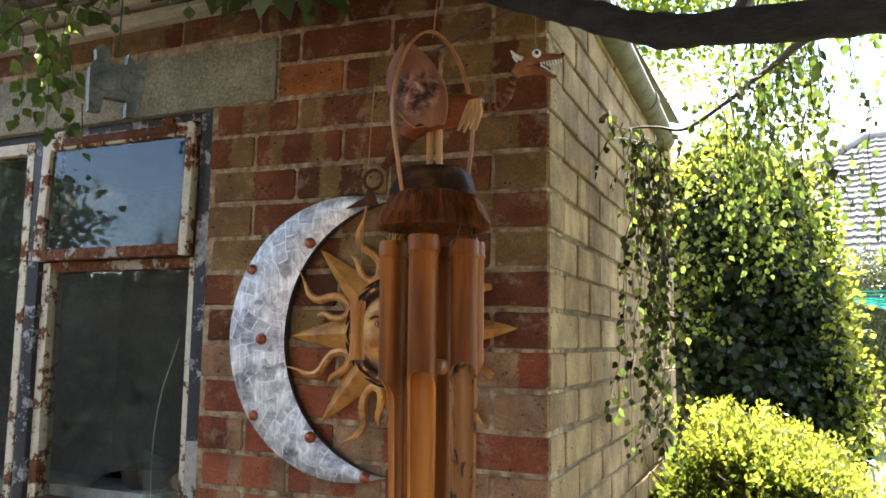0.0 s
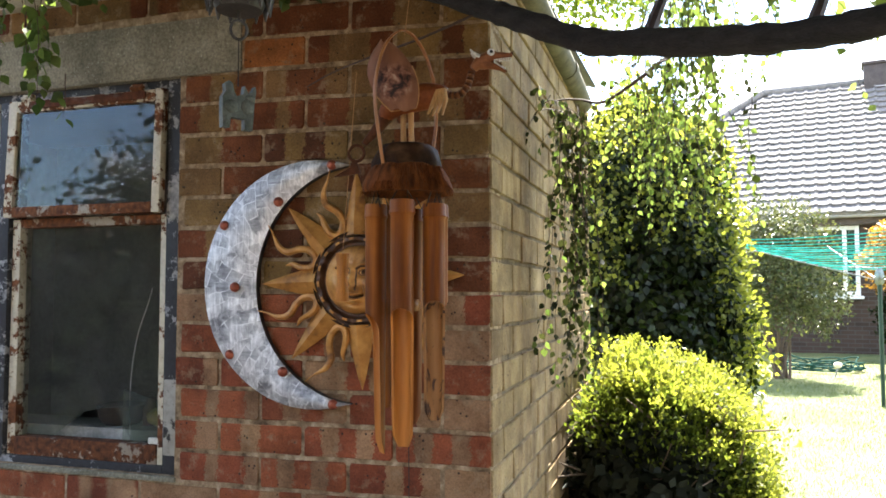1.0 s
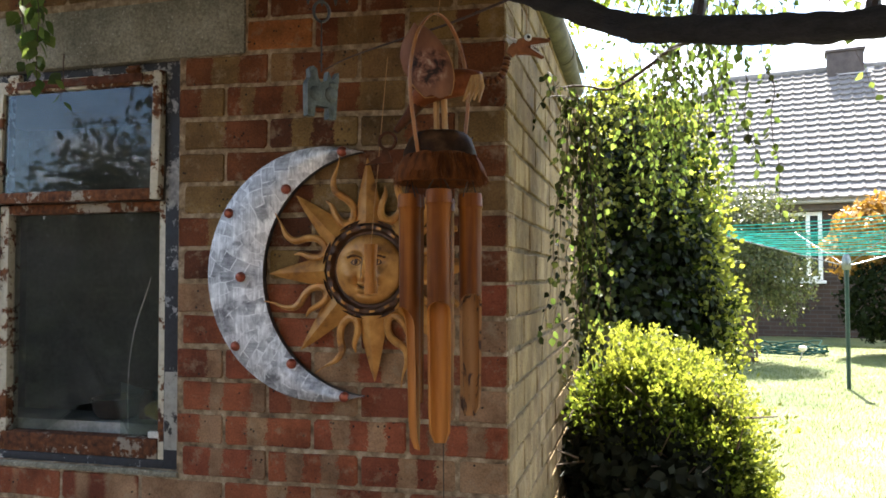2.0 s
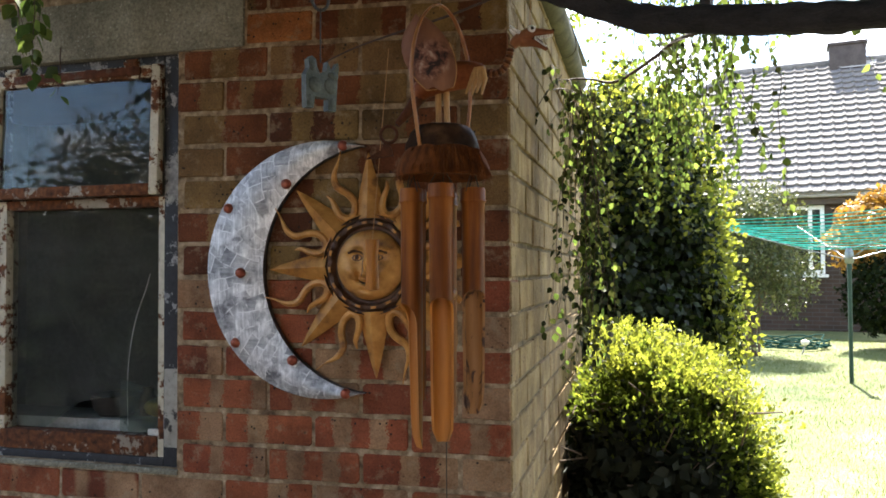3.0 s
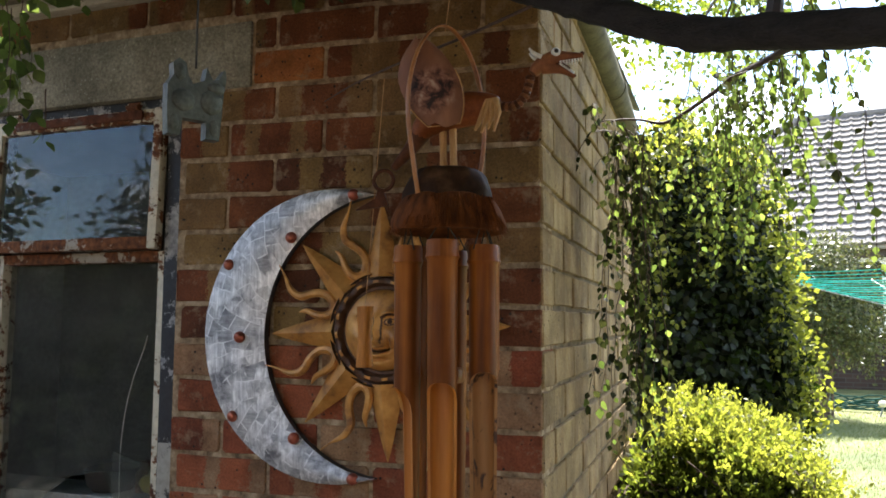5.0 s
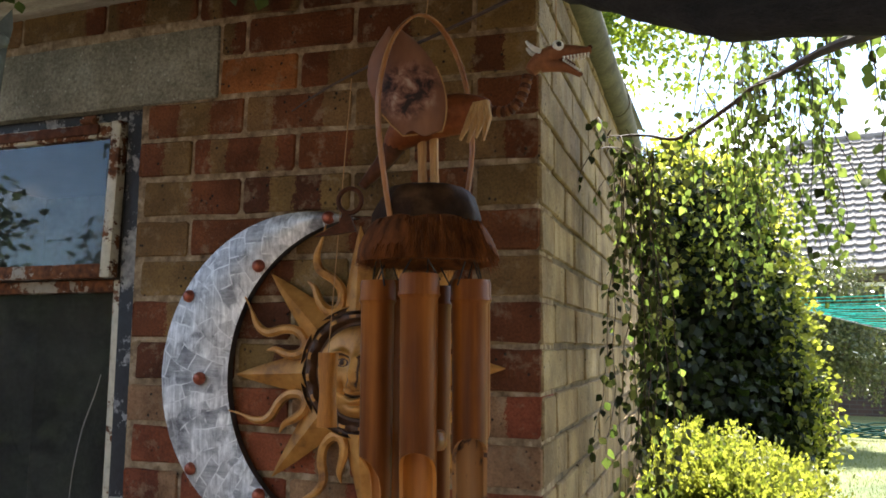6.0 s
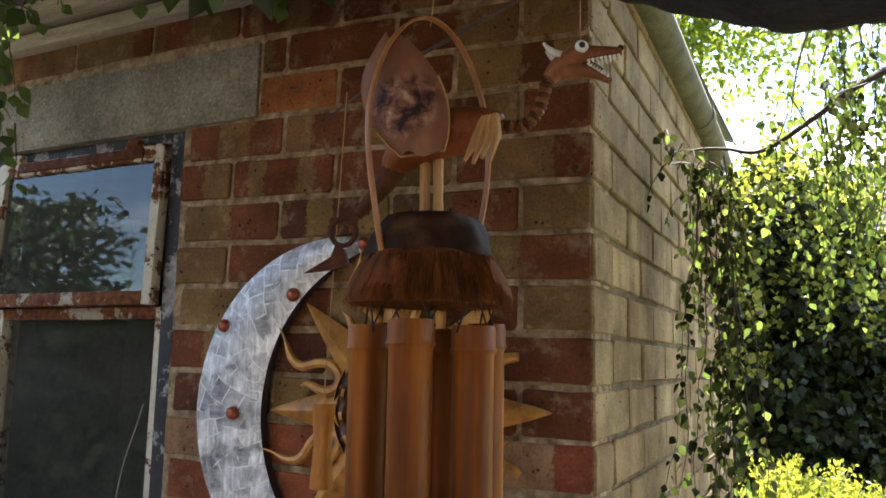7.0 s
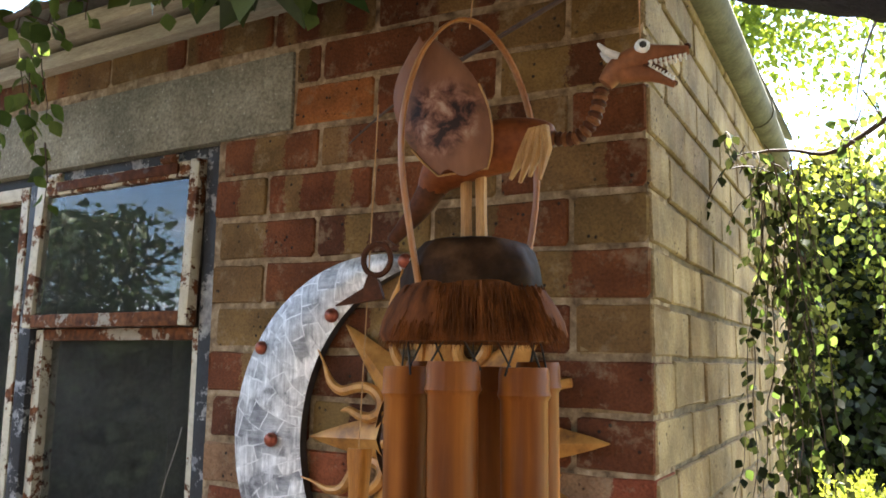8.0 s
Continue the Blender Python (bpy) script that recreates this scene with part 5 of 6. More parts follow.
limb("trunk", [(2.3, -0.95, 0.12), (2.27, -0.94, 0.8), (2.32, -0.9, 1.5), (2.28, -0.86, 2.3), (2.35, -0.7, 3.2)], [0.15, 0.115, 0.10, 0.085, 0.05], 16, lump=0.2)
MAIN = [(2.28, -0.86, 2.25), (1.7, -0.80, 2.07), (1.2, -0.73, 1.90), (0.85, -0.68, 1.805), (0.68, -0.64, 1.776), (0.56, -0.60, 1.771), (0.46, -0.575, 1.780), (0.36, -0.55, 1.796), (0.28, -0.527, 1.812), (0.2, -0.504, 1.851), (0.1, -0.477, 1.902), (0.0, -0.449, 1.951), (-0.15, -0.41, 2.01), (-0.40, -0.37, 2.08), (-0.78, -0.33, 2.13)]
limb("limb", MAIN, [0.06, 0.045, 0.032, 0.024, 0.0205, 0.0195, 0.0195, 0.019, 0.0195, 0.0185, 0.017, 0.015, 0.012, 0.009, 0.004], 16, n=10, lump=0.16)
limb("twig", [(0.115, -0.482, 1.893), (0.0, -0.455, 1.868), (-0.12, -0.385, 1.868), (-0.235, -0.30, 1.873), (-0.32, -0.24, 1.868)], [0.0022, 0.0020, 0.0018, 0.0015, 0.0010], 7, DARK_TWIG)
SIDE = [(0.46, -0.575, 1.785), (0.426, -0.10, 1.928), (0.39, 0.15, 1.985), (0.343, 0.36, 2.025), (0.295, 0.375, 1.994), (0.203, 0.39, 1.944), (0.14, 0.40, 1.956), (0.096, 0.40, 1.960), (0.068, 0.40, 1.953), (0.052, 0.40, 1.925)]
limb("branch", SIDE, [0.009, 0.0075, 0.006, 0.0055, 0.005, 0.004, 0.003, 0.0025, 0.002, 0.001], 8, DARK_TWIG)
UP = [(0.36, -0.55, 1.796), (0.40, -0.20, 2.05), (0.42, 0.10, 2.20), (0.36, 0.55, 2.29), (0.30, 0.95, 2.28)]
limb("branch", UP, [0.010, 0.008, 0.006, 0.004, 0.002], 8, DARK_TWIG)
UP2 = [(0.56, -0.60, 1.772), (0.66, -0.25, 2.02), (0.72, 0.15, 2.14), (0.74, 0.55, 2.17)]
limb("branch", UP2, [0.010, 0.007, 0.005, 0.002], 8, DARK_TWIG)
UP3 = [(-0.15, -0.41, 2.01), (-0.55, -0.42, 2.06), (-0.86, -0.42, 2.06), (-1.10, -0.36, 2.06)]
limb("branch", UP3, [0.007, 0.005, 0.004, 0.002], 8, TWIG)

leafP, leafY, leafZ, leafS, leafShaded = [], [], [], [], []
tw = bmesh.new()
tr_ = random.Random(11)


def spray(start, drift, length, size, every=0.022, sway=0.36, thin=1.0, old=0.0):
    """A hanging twig with leaves to either hand. old: share of leaves in shaded colours."""
    p = Vector(start)
    d = Vector(drift).normalized()
    pts = [p.copy()]
    n = max(3, int(length / every))
    for i in range(n):
        d = (d + Vector((tr_.uniform(-sway, sway), tr_.uniform(-sway, sway), -0.22))).normalized()
        p = p + d * every
        pts.append(p.copy())
        if tr_.random() < thin:
            s = 1 if i % 2 else -1
            side = Vector((tr_.uniform(-1, 1), tr_.uniform(-1, 1), tr_.uniform(-0.9, 0.1))).normalized()
            leafP.append(p + side * 0.006)
            leafY.append((side * 0.8 + Vector((0, 0, -0.75))).normalized())
            leafZ.append(Vector((tr_.uniform(-1, 1), tr_.uniform(-1, 1), tr_.uniform(0.0, 1.0))))
            leafS.append(size * tr_.uniform(0.5, 1.08))
            leafShaded.append(tr_.random() < old)
    tube(tw, [q - TO for q in pts], [0.0014 - 0.0009 * i / len(pts) for i in range(len(pts))], 4, cap=False)


shadeP = []


def crown(q):
    """A small cluster of leaves of the added, mostly unseen crown."""
    for j in range(5):
        shadeP.append(q + Vector((tr_.uniform(-0.10, 0.10), tr_.uniform(-0.08, 0.08), tr_.uniform(-0.04, 0.07))))


def along(line, t):
    q = curve(line, 8)
    f = t * (len(q) - 1)
    i = min(int(f), len(q) - 2)
    return q[i].lerp(q[i + 1], f - i)


# curtain by the side wall
for i in range(20):
    t = tr_.choice((tr_.uniform(0.15, 0.60), tr_.uniform(0.72, 1.0), tr_.uniform(0.72, 1.0)))
    s = along(SIDE, t)
    spray(s + Vector((tr_.uniform(-0.02, 0.05), tr_.uniform(-0.06, 0.10), tr_.uniform(-0.02, 0.02))), (tr_.uniform(-0.5, 0.6), tr_.uniform(-0.2, 0.8), tr_.uniform(-0.2, 0.3)), tr_.uniform(0.05, 0.16) + 0.14 * (t > 0.75) * tr_.random(), 0.024, 0.018, old=0.8 if t > 0.7 else 0.1)
for i in range(22):                                    # long trails down the wall's far end
    spray((tr_.uniform(0.070, 0.155), tr_.uniform(0.36, 0.50), tr_.uniform(1.76, 1.95)), (tr_.uniform(-0.2, 0.3), tr_.uniform(-0.1, 0.4), -0.8), tr_.uniform(0.25, 0.72), 0.024, 0.015, 0.18, 0.9, 0.8)
for i in range(34):                                    # a thin curtain in front of the tall bush
    s = along(SIDE, tr_.uniform(0.22, 0.58))
    spray(s + Vector((tr_.uniform(-0.01, 0.10), tr_.uniform(-0.05, 0.45), tr_.uniform(-0.02, 0.09))), (tr_.uniform(-0.3, 0.4), tr_.uniform(-0.2, 0.5), -0.6), tr_.uniform(0.12, 0.42), 0.021, 0.014, 0.26, old=0.1)
for i in range(30):
    s = along(UP, tr_.uniform(0.35, 1.0))
    spray(s + Vector((tr_.uniform(-0.04, 0.08), 0, 0)), (tr_.uniform(-0.35, 0.4), tr_.uniform(-0.5, 0.9), tr_.uniform(-0.2, 0.4)), tr_.uniform(0.25, 0.70), 0.021, 0.015, 0.30, old=0.1)
for i in range(16):
    s = along(UP2, tr_.uniform(0.2, 1.0))
    spray(s, (tr_.uniform(-0.6, 0.9), tr_.uniform(-0.5, 0.9), tr_.uniform(-0.2, 0.5)), tr_.uniform(0.12, 0.40), 0.030, 0.024, 0.4, 0.6)
# sprays at the far end of the limb, over the window
for i in range(16):
    s = along(UP3, tr_.uniform(0.25, 1.0))
    spray(s, (tr_.uniform(-0.9, 0.5), tr_.uniform(-0.6, 0.6), tr_.uniform(-0.2, 0.6)), tr_.uniform(0.05, 0.10), 0.036, 0.022)
for i in range(16):
    s = along(MAIN, tr_.uniform(0.86, 1.0))
    spray(s, (tr_.uniform(-0.9, 0.5), tr_.uniform(-0.6, 0.6), tr_.uniform(-0.1, 0.6)), tr_.uniform(0.05, 0.10), 0.036, 0.022)
spray((-0.83, -0.43, 2.04), (0.1, 0.1, -1), 0.14, 0.034, 0.014, 0.12)
spray((-0.85, -0.40, 2.04), (-0.1, 0.35, -1), 0.20, 0.036, 0.014, 0.12)
spray((-0.90, -0.38, 2.04), (-0.35, 0.3, -0.8), 0.15, 0.034, 0.016, 0.15)
spray((-0.88, -0.29, 1.93), (-0.35, 0.35, -0.8), 0.10, 0.034, 0.02, 0.15, 0.6)
for s, d, l in (((-0.98, -0.26, 2.14), (-0.2, 0.1, -1), 0.17), ((-1.06, -0.24, 2.14), (0.1, 0.1, -1), 0.22), ((-1.12, -0.25, 2.13), (-0.2, 0.1, -1), 0.20), ((-1.02, -0.22, 2.12), (0.2, 0.1, -1), 0.12)):
    spray(s, d, l, 0.038, 0.014, 0.16)
# sprays behind, between the roof edge and the tall bush
BACK = [(0.36, 0.55, 2.30), (0.30, 0.95, 2.42), (0.24, 1.4, 2.45), (0.20, 1.8, 2.40)]
limb("branch", BACK, [0.005, 0.004, 0.003, 0.002], 7, DARK_TWIG)
for i in range(34):
    s = along(BACK, tr_.uniform(0.0, 0.7))
    spray(s + Vector((tr_.uniform(0.0, 0.30), 0, tr_.uniform(-0.12, 0.25))), (tr_.uniform(-0.2, 0.9), tr_.uniform(-0.5, 0.9), tr_.uniform(-0.2, 0.7)), tr_.uniform(0.10, 0.28), 0.024, 0.018)
# crown added to shade the wall: low over the corner, higher towards the trunk
for i in range(1900):
    crown(Vector((tr_.uniform(-0.75, 1.3), tr_.uniform(-0.80, -0.08), 2.23 + abs(tr_.gauss(0, 0.25)))))
for i in range(1500):
    crown(Vector((tr_.uniform(-0.50, 1.3), tr_.uniform(-0.90, -0.34), 2.13 + abs(tr_.gauss(0, 0.12)))))
for i in range(220):
    crown(Vector((tr_.uniform(-1.7, -0.75), tr_.uniform(-0.95, -0.10), 2.33 + abs(tr_.gauss(0, 0.25)))))
for i in range(1900):
    q = Vector((tr_.uniform(-1.3, 3.6), tr_.uniform(-2.8, -0.4), 0))
    q.z = 2.42 + 0.10 * max(0.0, q.x) + 0.14 * max(0.0, -q.y - 1.0) + abs(tr_.gauss(0, 0.45))
    crown(q)
for i in range(700):
    crown(Vector((tr_.uniform(0.9, 4.2), tr_.uniform(-1.8, 1.6), tr_.uniform(2.75, 4.2))))
for i in range(700):
    crown(Vector((tr_.uniform(-1.4, 3.6), tr_.uniform(-3.0, -2.0), tr_.uniform(1.95, 2.75))))
for i in range(650):
    crown(Vector((tr_.uniform(0.15, 3.2), tr_.uniform(-0.6, 0.50), 2.62 + abs(tr_.gauss(0, 0.4)))))
part("fine_twig", tw, DARK_TWIG, tree)["kind"] = "stuff"
for nm, mat, want, txt in (("leaves", LEAF_TREE, False, "small toothed green leaves, backlit"), ("shaded_leaves", LEAF_TRAIL, True, "small leaves coloured dark as in shade")):
    pick = [i for i, o in enumerate(leafShaded) if o == want]
    scatter(nm, LEAF_FINE, [leafP[i] - TO for i in pick], [leafY[i] for i in pick], [leafZ[i] for i in pick], [leafS[i] for i in pick], mat, tree, txt)
scatter("crown", LEAF_MID, [q - TO for q in shadeP], unit(len(shadeP)) + np.array([0, 0, -0.3]), unit(len(shadeP)) * 0.7 + np.array([0, 0, 1.0]), rng.uniform(0.07, 0.13, len(shadeP)), LEAF_CROWN, tree)


# ---- near clipped bush ----
def clipped_bush():
    b = thing("clipped_bush", "clipped small-leaved bush, its top lit yellow-green", "bush", (0.37, 1.36, 0.262))
    X0, X1, Y0, Y1, T = -0.41, 0.22, -0.50, 0.60, 0.915
    rb = random.Random(5)
    for i in range(30):
        x, y = rb.uniform(-0.12, 0.12), rb.uniform(-0.2, 0.2)
        e = Vector((rb.uniform(X0, X1), rb.uniform(Y0, Y1), rb.uniform(0.45, T - 0.05)))
        bm = bmesh.new()
        tube(bm, curve([(x, y, -0.03), (x * 1.6, y * 1.6, 0.3), tuple(e)], 4), spread([0.010, 0.006, 0.002], 4), 5)
        part("stem", bm, TWIG, b)
    bm = bmesh.new()                                   # the shaded thicket inside
    for i in range(900):
        q = Vector((rb.uniform(X0 * 0.85, X1 * 0.85), rb.uniform(Y0 * 0.85, Y1 * 0.85), rb.uniform(0.05, T * 0.86)))
        e = q + Vector((rb.uniform(-1, 1), rb.uniform(-1, 1), rb.uniform(-0.3, 1))) * 0.10
        tube(bm, [q, e], [0.0045, 0.002], 4, cap=False)
    part("thicket", bm, TWIG, b)["kind"] = "stuff"
    c = np.array([(X0 + X1) / 2, (Y0 + Y1) / 2, T * 0.42])
    h = np.array([(X1 - X0) / 2, (Y1 - Y0) / 2, T * 0.58])

    def coat(n, lo, hi, p, wobble):
        """Places on the skin of a rounded, lumpy block, and the way outwards."""
        d = rng.uniform(-1, 1, (n, 3))
        d[:, 2] = rng.uniform(-0.72, 1, n)
        r = (np.abs(d) ** p).sum(1) ** (1 / p)
        d /= r[:, None]
        w = np.sign(d) * np.abs(d) ** (p - 1) / h
        w /= np.linalg.norm(w, axis=1, keepdims=True)
        lum = np.array([noise.noise((q[0] * 1.7, q[1] * 2.6, q[2] * 1.7)) + 0.5 * noise.noise((q[0] * 5, q[1] * 8, q[2] * 5)) for q in d])
        d *= (rng.uniform(lo, hi, n) + wobble * lum)[:, None]
        q = c + d * h
        q[:, 2] -= 0.15 * np.clip((q[:, 0] + 0.22) / 0.42, 0, 1.2) ** 2 * np.clip(q[:, 2] / T, 0, 1)
        q[:, 0] += 0.20 * np.clip(0.85 - q[:, 2], 0, 1) * (d[:, 0] > 0) * d[:, 0]
        return q, w

    P, N = coat(20000, 0.58, 0.95, 3.2, 0.12)            # inner leaves with the shade put into their dark colour, close as a wall
    scatter("inner_leaves", LEAF_MID, P, unit(len(P)), N + unit(len(P)) * 0.5, rng.uniform(0.035, 0.06, len(P)), LEAF_CORE, b, "inner leaves coloured dark as in shade")
    n = 52000
    P, N = coat(n, 0.92, 1.04, 3.2, 0.13)
    # bright leaves are kept off the front so that it reads as shaded
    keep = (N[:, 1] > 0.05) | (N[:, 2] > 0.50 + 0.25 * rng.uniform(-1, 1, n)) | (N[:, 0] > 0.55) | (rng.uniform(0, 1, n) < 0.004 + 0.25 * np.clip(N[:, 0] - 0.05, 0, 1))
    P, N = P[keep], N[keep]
    n = len(P)
    P[:, 2] += 0.03 * (N[:, 2] > 0.75) * rng.uniform(0, 1, n)
    A = N * 0.8 + unit(n) * 0.8 + np.array([0, 0, 0.35])
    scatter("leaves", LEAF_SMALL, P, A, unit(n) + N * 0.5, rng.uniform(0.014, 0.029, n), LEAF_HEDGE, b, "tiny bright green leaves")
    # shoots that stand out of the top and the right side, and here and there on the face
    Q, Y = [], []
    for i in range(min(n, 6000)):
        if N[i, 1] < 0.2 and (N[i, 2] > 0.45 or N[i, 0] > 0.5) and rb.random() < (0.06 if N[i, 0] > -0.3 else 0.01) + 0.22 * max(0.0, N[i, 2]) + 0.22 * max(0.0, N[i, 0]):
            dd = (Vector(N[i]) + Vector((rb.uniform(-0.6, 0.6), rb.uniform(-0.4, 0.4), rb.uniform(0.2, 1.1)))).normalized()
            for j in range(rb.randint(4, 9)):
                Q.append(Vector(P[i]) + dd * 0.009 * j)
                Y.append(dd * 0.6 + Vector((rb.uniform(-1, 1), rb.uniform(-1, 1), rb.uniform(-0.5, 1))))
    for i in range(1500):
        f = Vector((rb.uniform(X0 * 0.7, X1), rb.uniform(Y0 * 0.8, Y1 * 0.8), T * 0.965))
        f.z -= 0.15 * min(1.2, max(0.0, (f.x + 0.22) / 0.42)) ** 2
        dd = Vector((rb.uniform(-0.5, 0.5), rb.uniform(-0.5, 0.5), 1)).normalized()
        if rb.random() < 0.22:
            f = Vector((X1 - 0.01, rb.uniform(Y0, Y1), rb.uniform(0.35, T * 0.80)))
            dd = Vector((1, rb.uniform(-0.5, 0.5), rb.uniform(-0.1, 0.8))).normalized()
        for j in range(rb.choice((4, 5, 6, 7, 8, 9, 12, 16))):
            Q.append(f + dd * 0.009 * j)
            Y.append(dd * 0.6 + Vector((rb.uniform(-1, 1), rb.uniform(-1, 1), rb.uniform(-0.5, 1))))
    # the sun on these shoots is put into their leaf colour
    scatter("new_growth", LEAF_SMALL, Q, Y, unit(len(Q)), rng.uniform(0.012, 0.022, len(Q)), LEAF_SUNLIT, b, "fresh shoots coloured pale as sunlit")


clipped_bush()


def leafy_mass(name, label, at, h, radii, n, size, mat, shape=LEAF_MID, lumps=0.2, stems=9, seed=1, skin=(0.78, 1.05), base=0.02, stem_r=0.03, core=0, young=0):
    """A rounded evergreen: stems from the ground and an uneven coat of leaves."""
    b = thing(name, label, "bush", at)
    rs = random.Random(seed)
    for i in range(stems):
        bm = bmesh.new()
        e = Vector((rs.uniform(-0.7, 0.7) * radii[0], rs.uniform(-0.7, 0.7) * radii[1], h * rs.uniform(0.6, 0.9)))
        s = Vector((rs.uniform(-0.15, 0.15) * radii[0], rs.uniform(-0.15, 0.15) * radii[1], -0.06))
        tube(bm, curve([s, s.lerp(e, 0.4) + Vector((rs.uniform(-0.05, 0.05), rs.uniform(-0.05, 0.05), 0)), e], 5), spread([stem_r, stem_r * 0.6, stem_r * 0.2], 5), 7)
        part("stem", bm, TWIG, b)
    V = unit(n)
    V[:, 2] = np.where(V[:, 2] < -0.75, -V[:, 2], V[:, 2])
    r = rng.uniform(*skin, n)
    off = np.array([noise.noise((v[0] * 2.3 + seed, v[1] * 2.3, v[2] * 2.3)) + 0.5 * noise.noise((v[0] * 6 + seed, v[1] * 6, v[2] * 6)) for v in V])
    zc = base + (h - base) * 0.5
    P = V * (r + lumps * off)[:, None] * np.array([radii[0], radii[1], (h - base) * 0.5])
    P[:, 2] += zc
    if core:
        scatter("inner_leaves", LEAF_MID, (P - np.array([0, 0, zc]))[:core] * 0.78 + np.array([0, 0, zc]), unit(core), unit(core), rng.uniform(0.8, 1.3, core) * size * 2.2, LEAF_CORE, b, "inner leaves coloured dark as in shade")
    A = unit(n) * 0.7 + V * 0.4 + np.array([0, 0, -0.35])
    scatter("leaves", shape, P, A, V + unit(n) * 0.6, rng.uniform(0.6, 1.15, n) * size, mat, b)
    if young:                                          # sunlight on the crown and the open flank, put into brighter leaves
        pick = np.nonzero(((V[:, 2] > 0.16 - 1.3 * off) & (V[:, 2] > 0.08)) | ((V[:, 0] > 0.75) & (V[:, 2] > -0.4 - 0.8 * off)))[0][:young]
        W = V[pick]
        scatter("sunlit_leaves", shape, P[pick] + W * rng.uniform(0.02, 0.12, (len(pick), 1)), unit(len(pick)) * 0.7 + W * 0.6, W + unit(len(pick)) * 0.7, rng.uniform(0.45, 0.85, len(pick)) * size, LEAF_SUNLIT, b, "yellow-green leaves coloured as sunlit")
    return b


leafy_mass("ivy_bush", "tall dark evergreen bush, its sunlit crown coloured yellow-green", (0.06, 3.2, 0.28), 2.22, (0.61, 0.60), 25000, 0.053, LEAF_IVY, LEAF_MID, 0.20, 9, 2, (0.78, 1.05), core=7000, young=13000)
leafy_mass("garden_tree", "sunlit garden tree with small yellow-green leaves, behind the shed", (-0.85, 6.9, 0.3), 6.2, (1.75, 1.0), 6800, 0.085, LEAF_FAR, LEAF_MID, 0.45, 1, 21, (0.25, 1.05), 3.2, 0.05)
leafy_mass("garden_shrub", "open twiggy shrub with fine grey-green leaves", (1.46, 9.54, 0.33), 2.28, (0.78, 0.65), 17000, 0.056, LEAF_SHRUB, LEAF_SMALL, 0.34, 16, 4, (0.45, 1.05), 0.28, 0.020)
leafy_mass("amber_shrub", "shrub with orange-yellow leaves over dark green", (3.70, 11.1, 0.34), 2.25, (0.95, 0.7), 5200, 0.10, LEAF_ORANGE, LEAF_MID, 0.22, 8, 6, (0.72, 1.05), 1.0)
leafy_mass("dark_shrub", "dense dark green shrub under the amber one", (3.76, 10.7, 0.34), 1.5, (0.85, 0.6), 4200, 0.10, LEAF_DARK, LEAF_MID, 0.2, 8, 8)

# ---- rotary clothes line ----
def dryer():
    d = thing("rotary_clothes_line", "rotary clothes line with turquoise cords on a green pole", "clothes line", (2.18, 7.25, 0.305))
    bm = bmesh.new()
    tube(bm, [(0, 0, -0.05), (0, 0, 1.22)], 0.021, 14)
    tube(bm, [(0, 0, 1.17), (0, 0, 1.23)], 0.026, 14)
    part("pole", bm, GREEN_POLE, d, "dark green steel pole")
    bm = bmesh.new()
    lathe(bm, [(0.03, 1.22), (0.045, 1.24), (0.045, 1.33), (0.03, 1.37), (0.02, 1.39)], 16)
    part("hub", bm, STEEL, d, "pale hub")
    tips = []
    for i in range(4):
        a = radians(90 * i + 8)
        tip = Vector((1.62 * math.cos(a), 1.62 * math.sin(a), 1.69))
        tips.append(tip)
        bm = bmesh.new()
        tube(bm, [(0.04 * math.cos(a), 0.04 * math.sin(a), 1.27), tip], 0.006, 8)
        tube(bm, [(0.02 * math.cos(a), 0.02 * math.sin(a), 1.39), Vector((0, 0, 1.27)).lerp(tip, 0.35)], 0.004, 8)
        ball(bm, tip, 0.014, 0, 1)
        part("arm", bm, STEEL, d, "thin aluminium arm")
    for q in range(11):
        t = 1.0 - 0.072 * q
        bm = bmesh.new()
        for i in range(4):
            p0, p1 = Vector((0, 0, 1.27)).lerp(tips[i], t), Vector((0, 0, 1.27)).lerp(tips[(i + 1) % 4], t)
            tube(bm, [p0.lerp(p1, s / 6) + Vector((0, 0, -0.035 * t * math.sin(math.pi * s / 6))) for s in range(7)], 0.0042, 6)
        part("cord", bm, TURQ, d, "turquoise plastic cord")


dryer()


def garden_light(at, lean):
    g = thing("garden_light", "small solar garden light, white cap on a short stake", "garden light", at, 0, group="solar lights on the lawn")
    bm = bmesh.new()
    tube(bm, [(0, 0, -0.03), (lean * 0.6, 0, 0.12)], 0.011, 8)
    part("stake", bm, STEEL, g)
    bm = bmesh.new()
    lathe(bm, [(0.02, 0.12), (0.045, 0.135), (0.055, 0.165), (0.045, 0.185), (0.01, 0.195)], 14)
    bm.transform(Matrix.Translation((lean * 0.6, 0, 0)))
    part("cap", bm, TOOTH, g, "white plastic cap")


garden_light((2.13, 9.88, 0.335), 0.08)
garden_light((1.0, 6.5, 0.302), -0.03)

bm = bmesh.new()                                       # coiled hose on the lawn
pts = []
for i in range(150):
    a = i * 0.27
    r = 0.42 + 0.05 * math.sin(i * 1.7)
    pts.append((r * math.cos(a) * 1.3, r * math.sin(a), 0.02 + 0.0012 * i * (0.6 + 0.4 * math.sin(i * 0.9))))
tube(bm, pts, 0.0105, 6)
hose = part("garden_hose", bm, HOSE)
hose.location = (2.05, 10.75, 0.336)
tagged(hose, "loosely coiled green garden hose lying on the lawn", "hose")


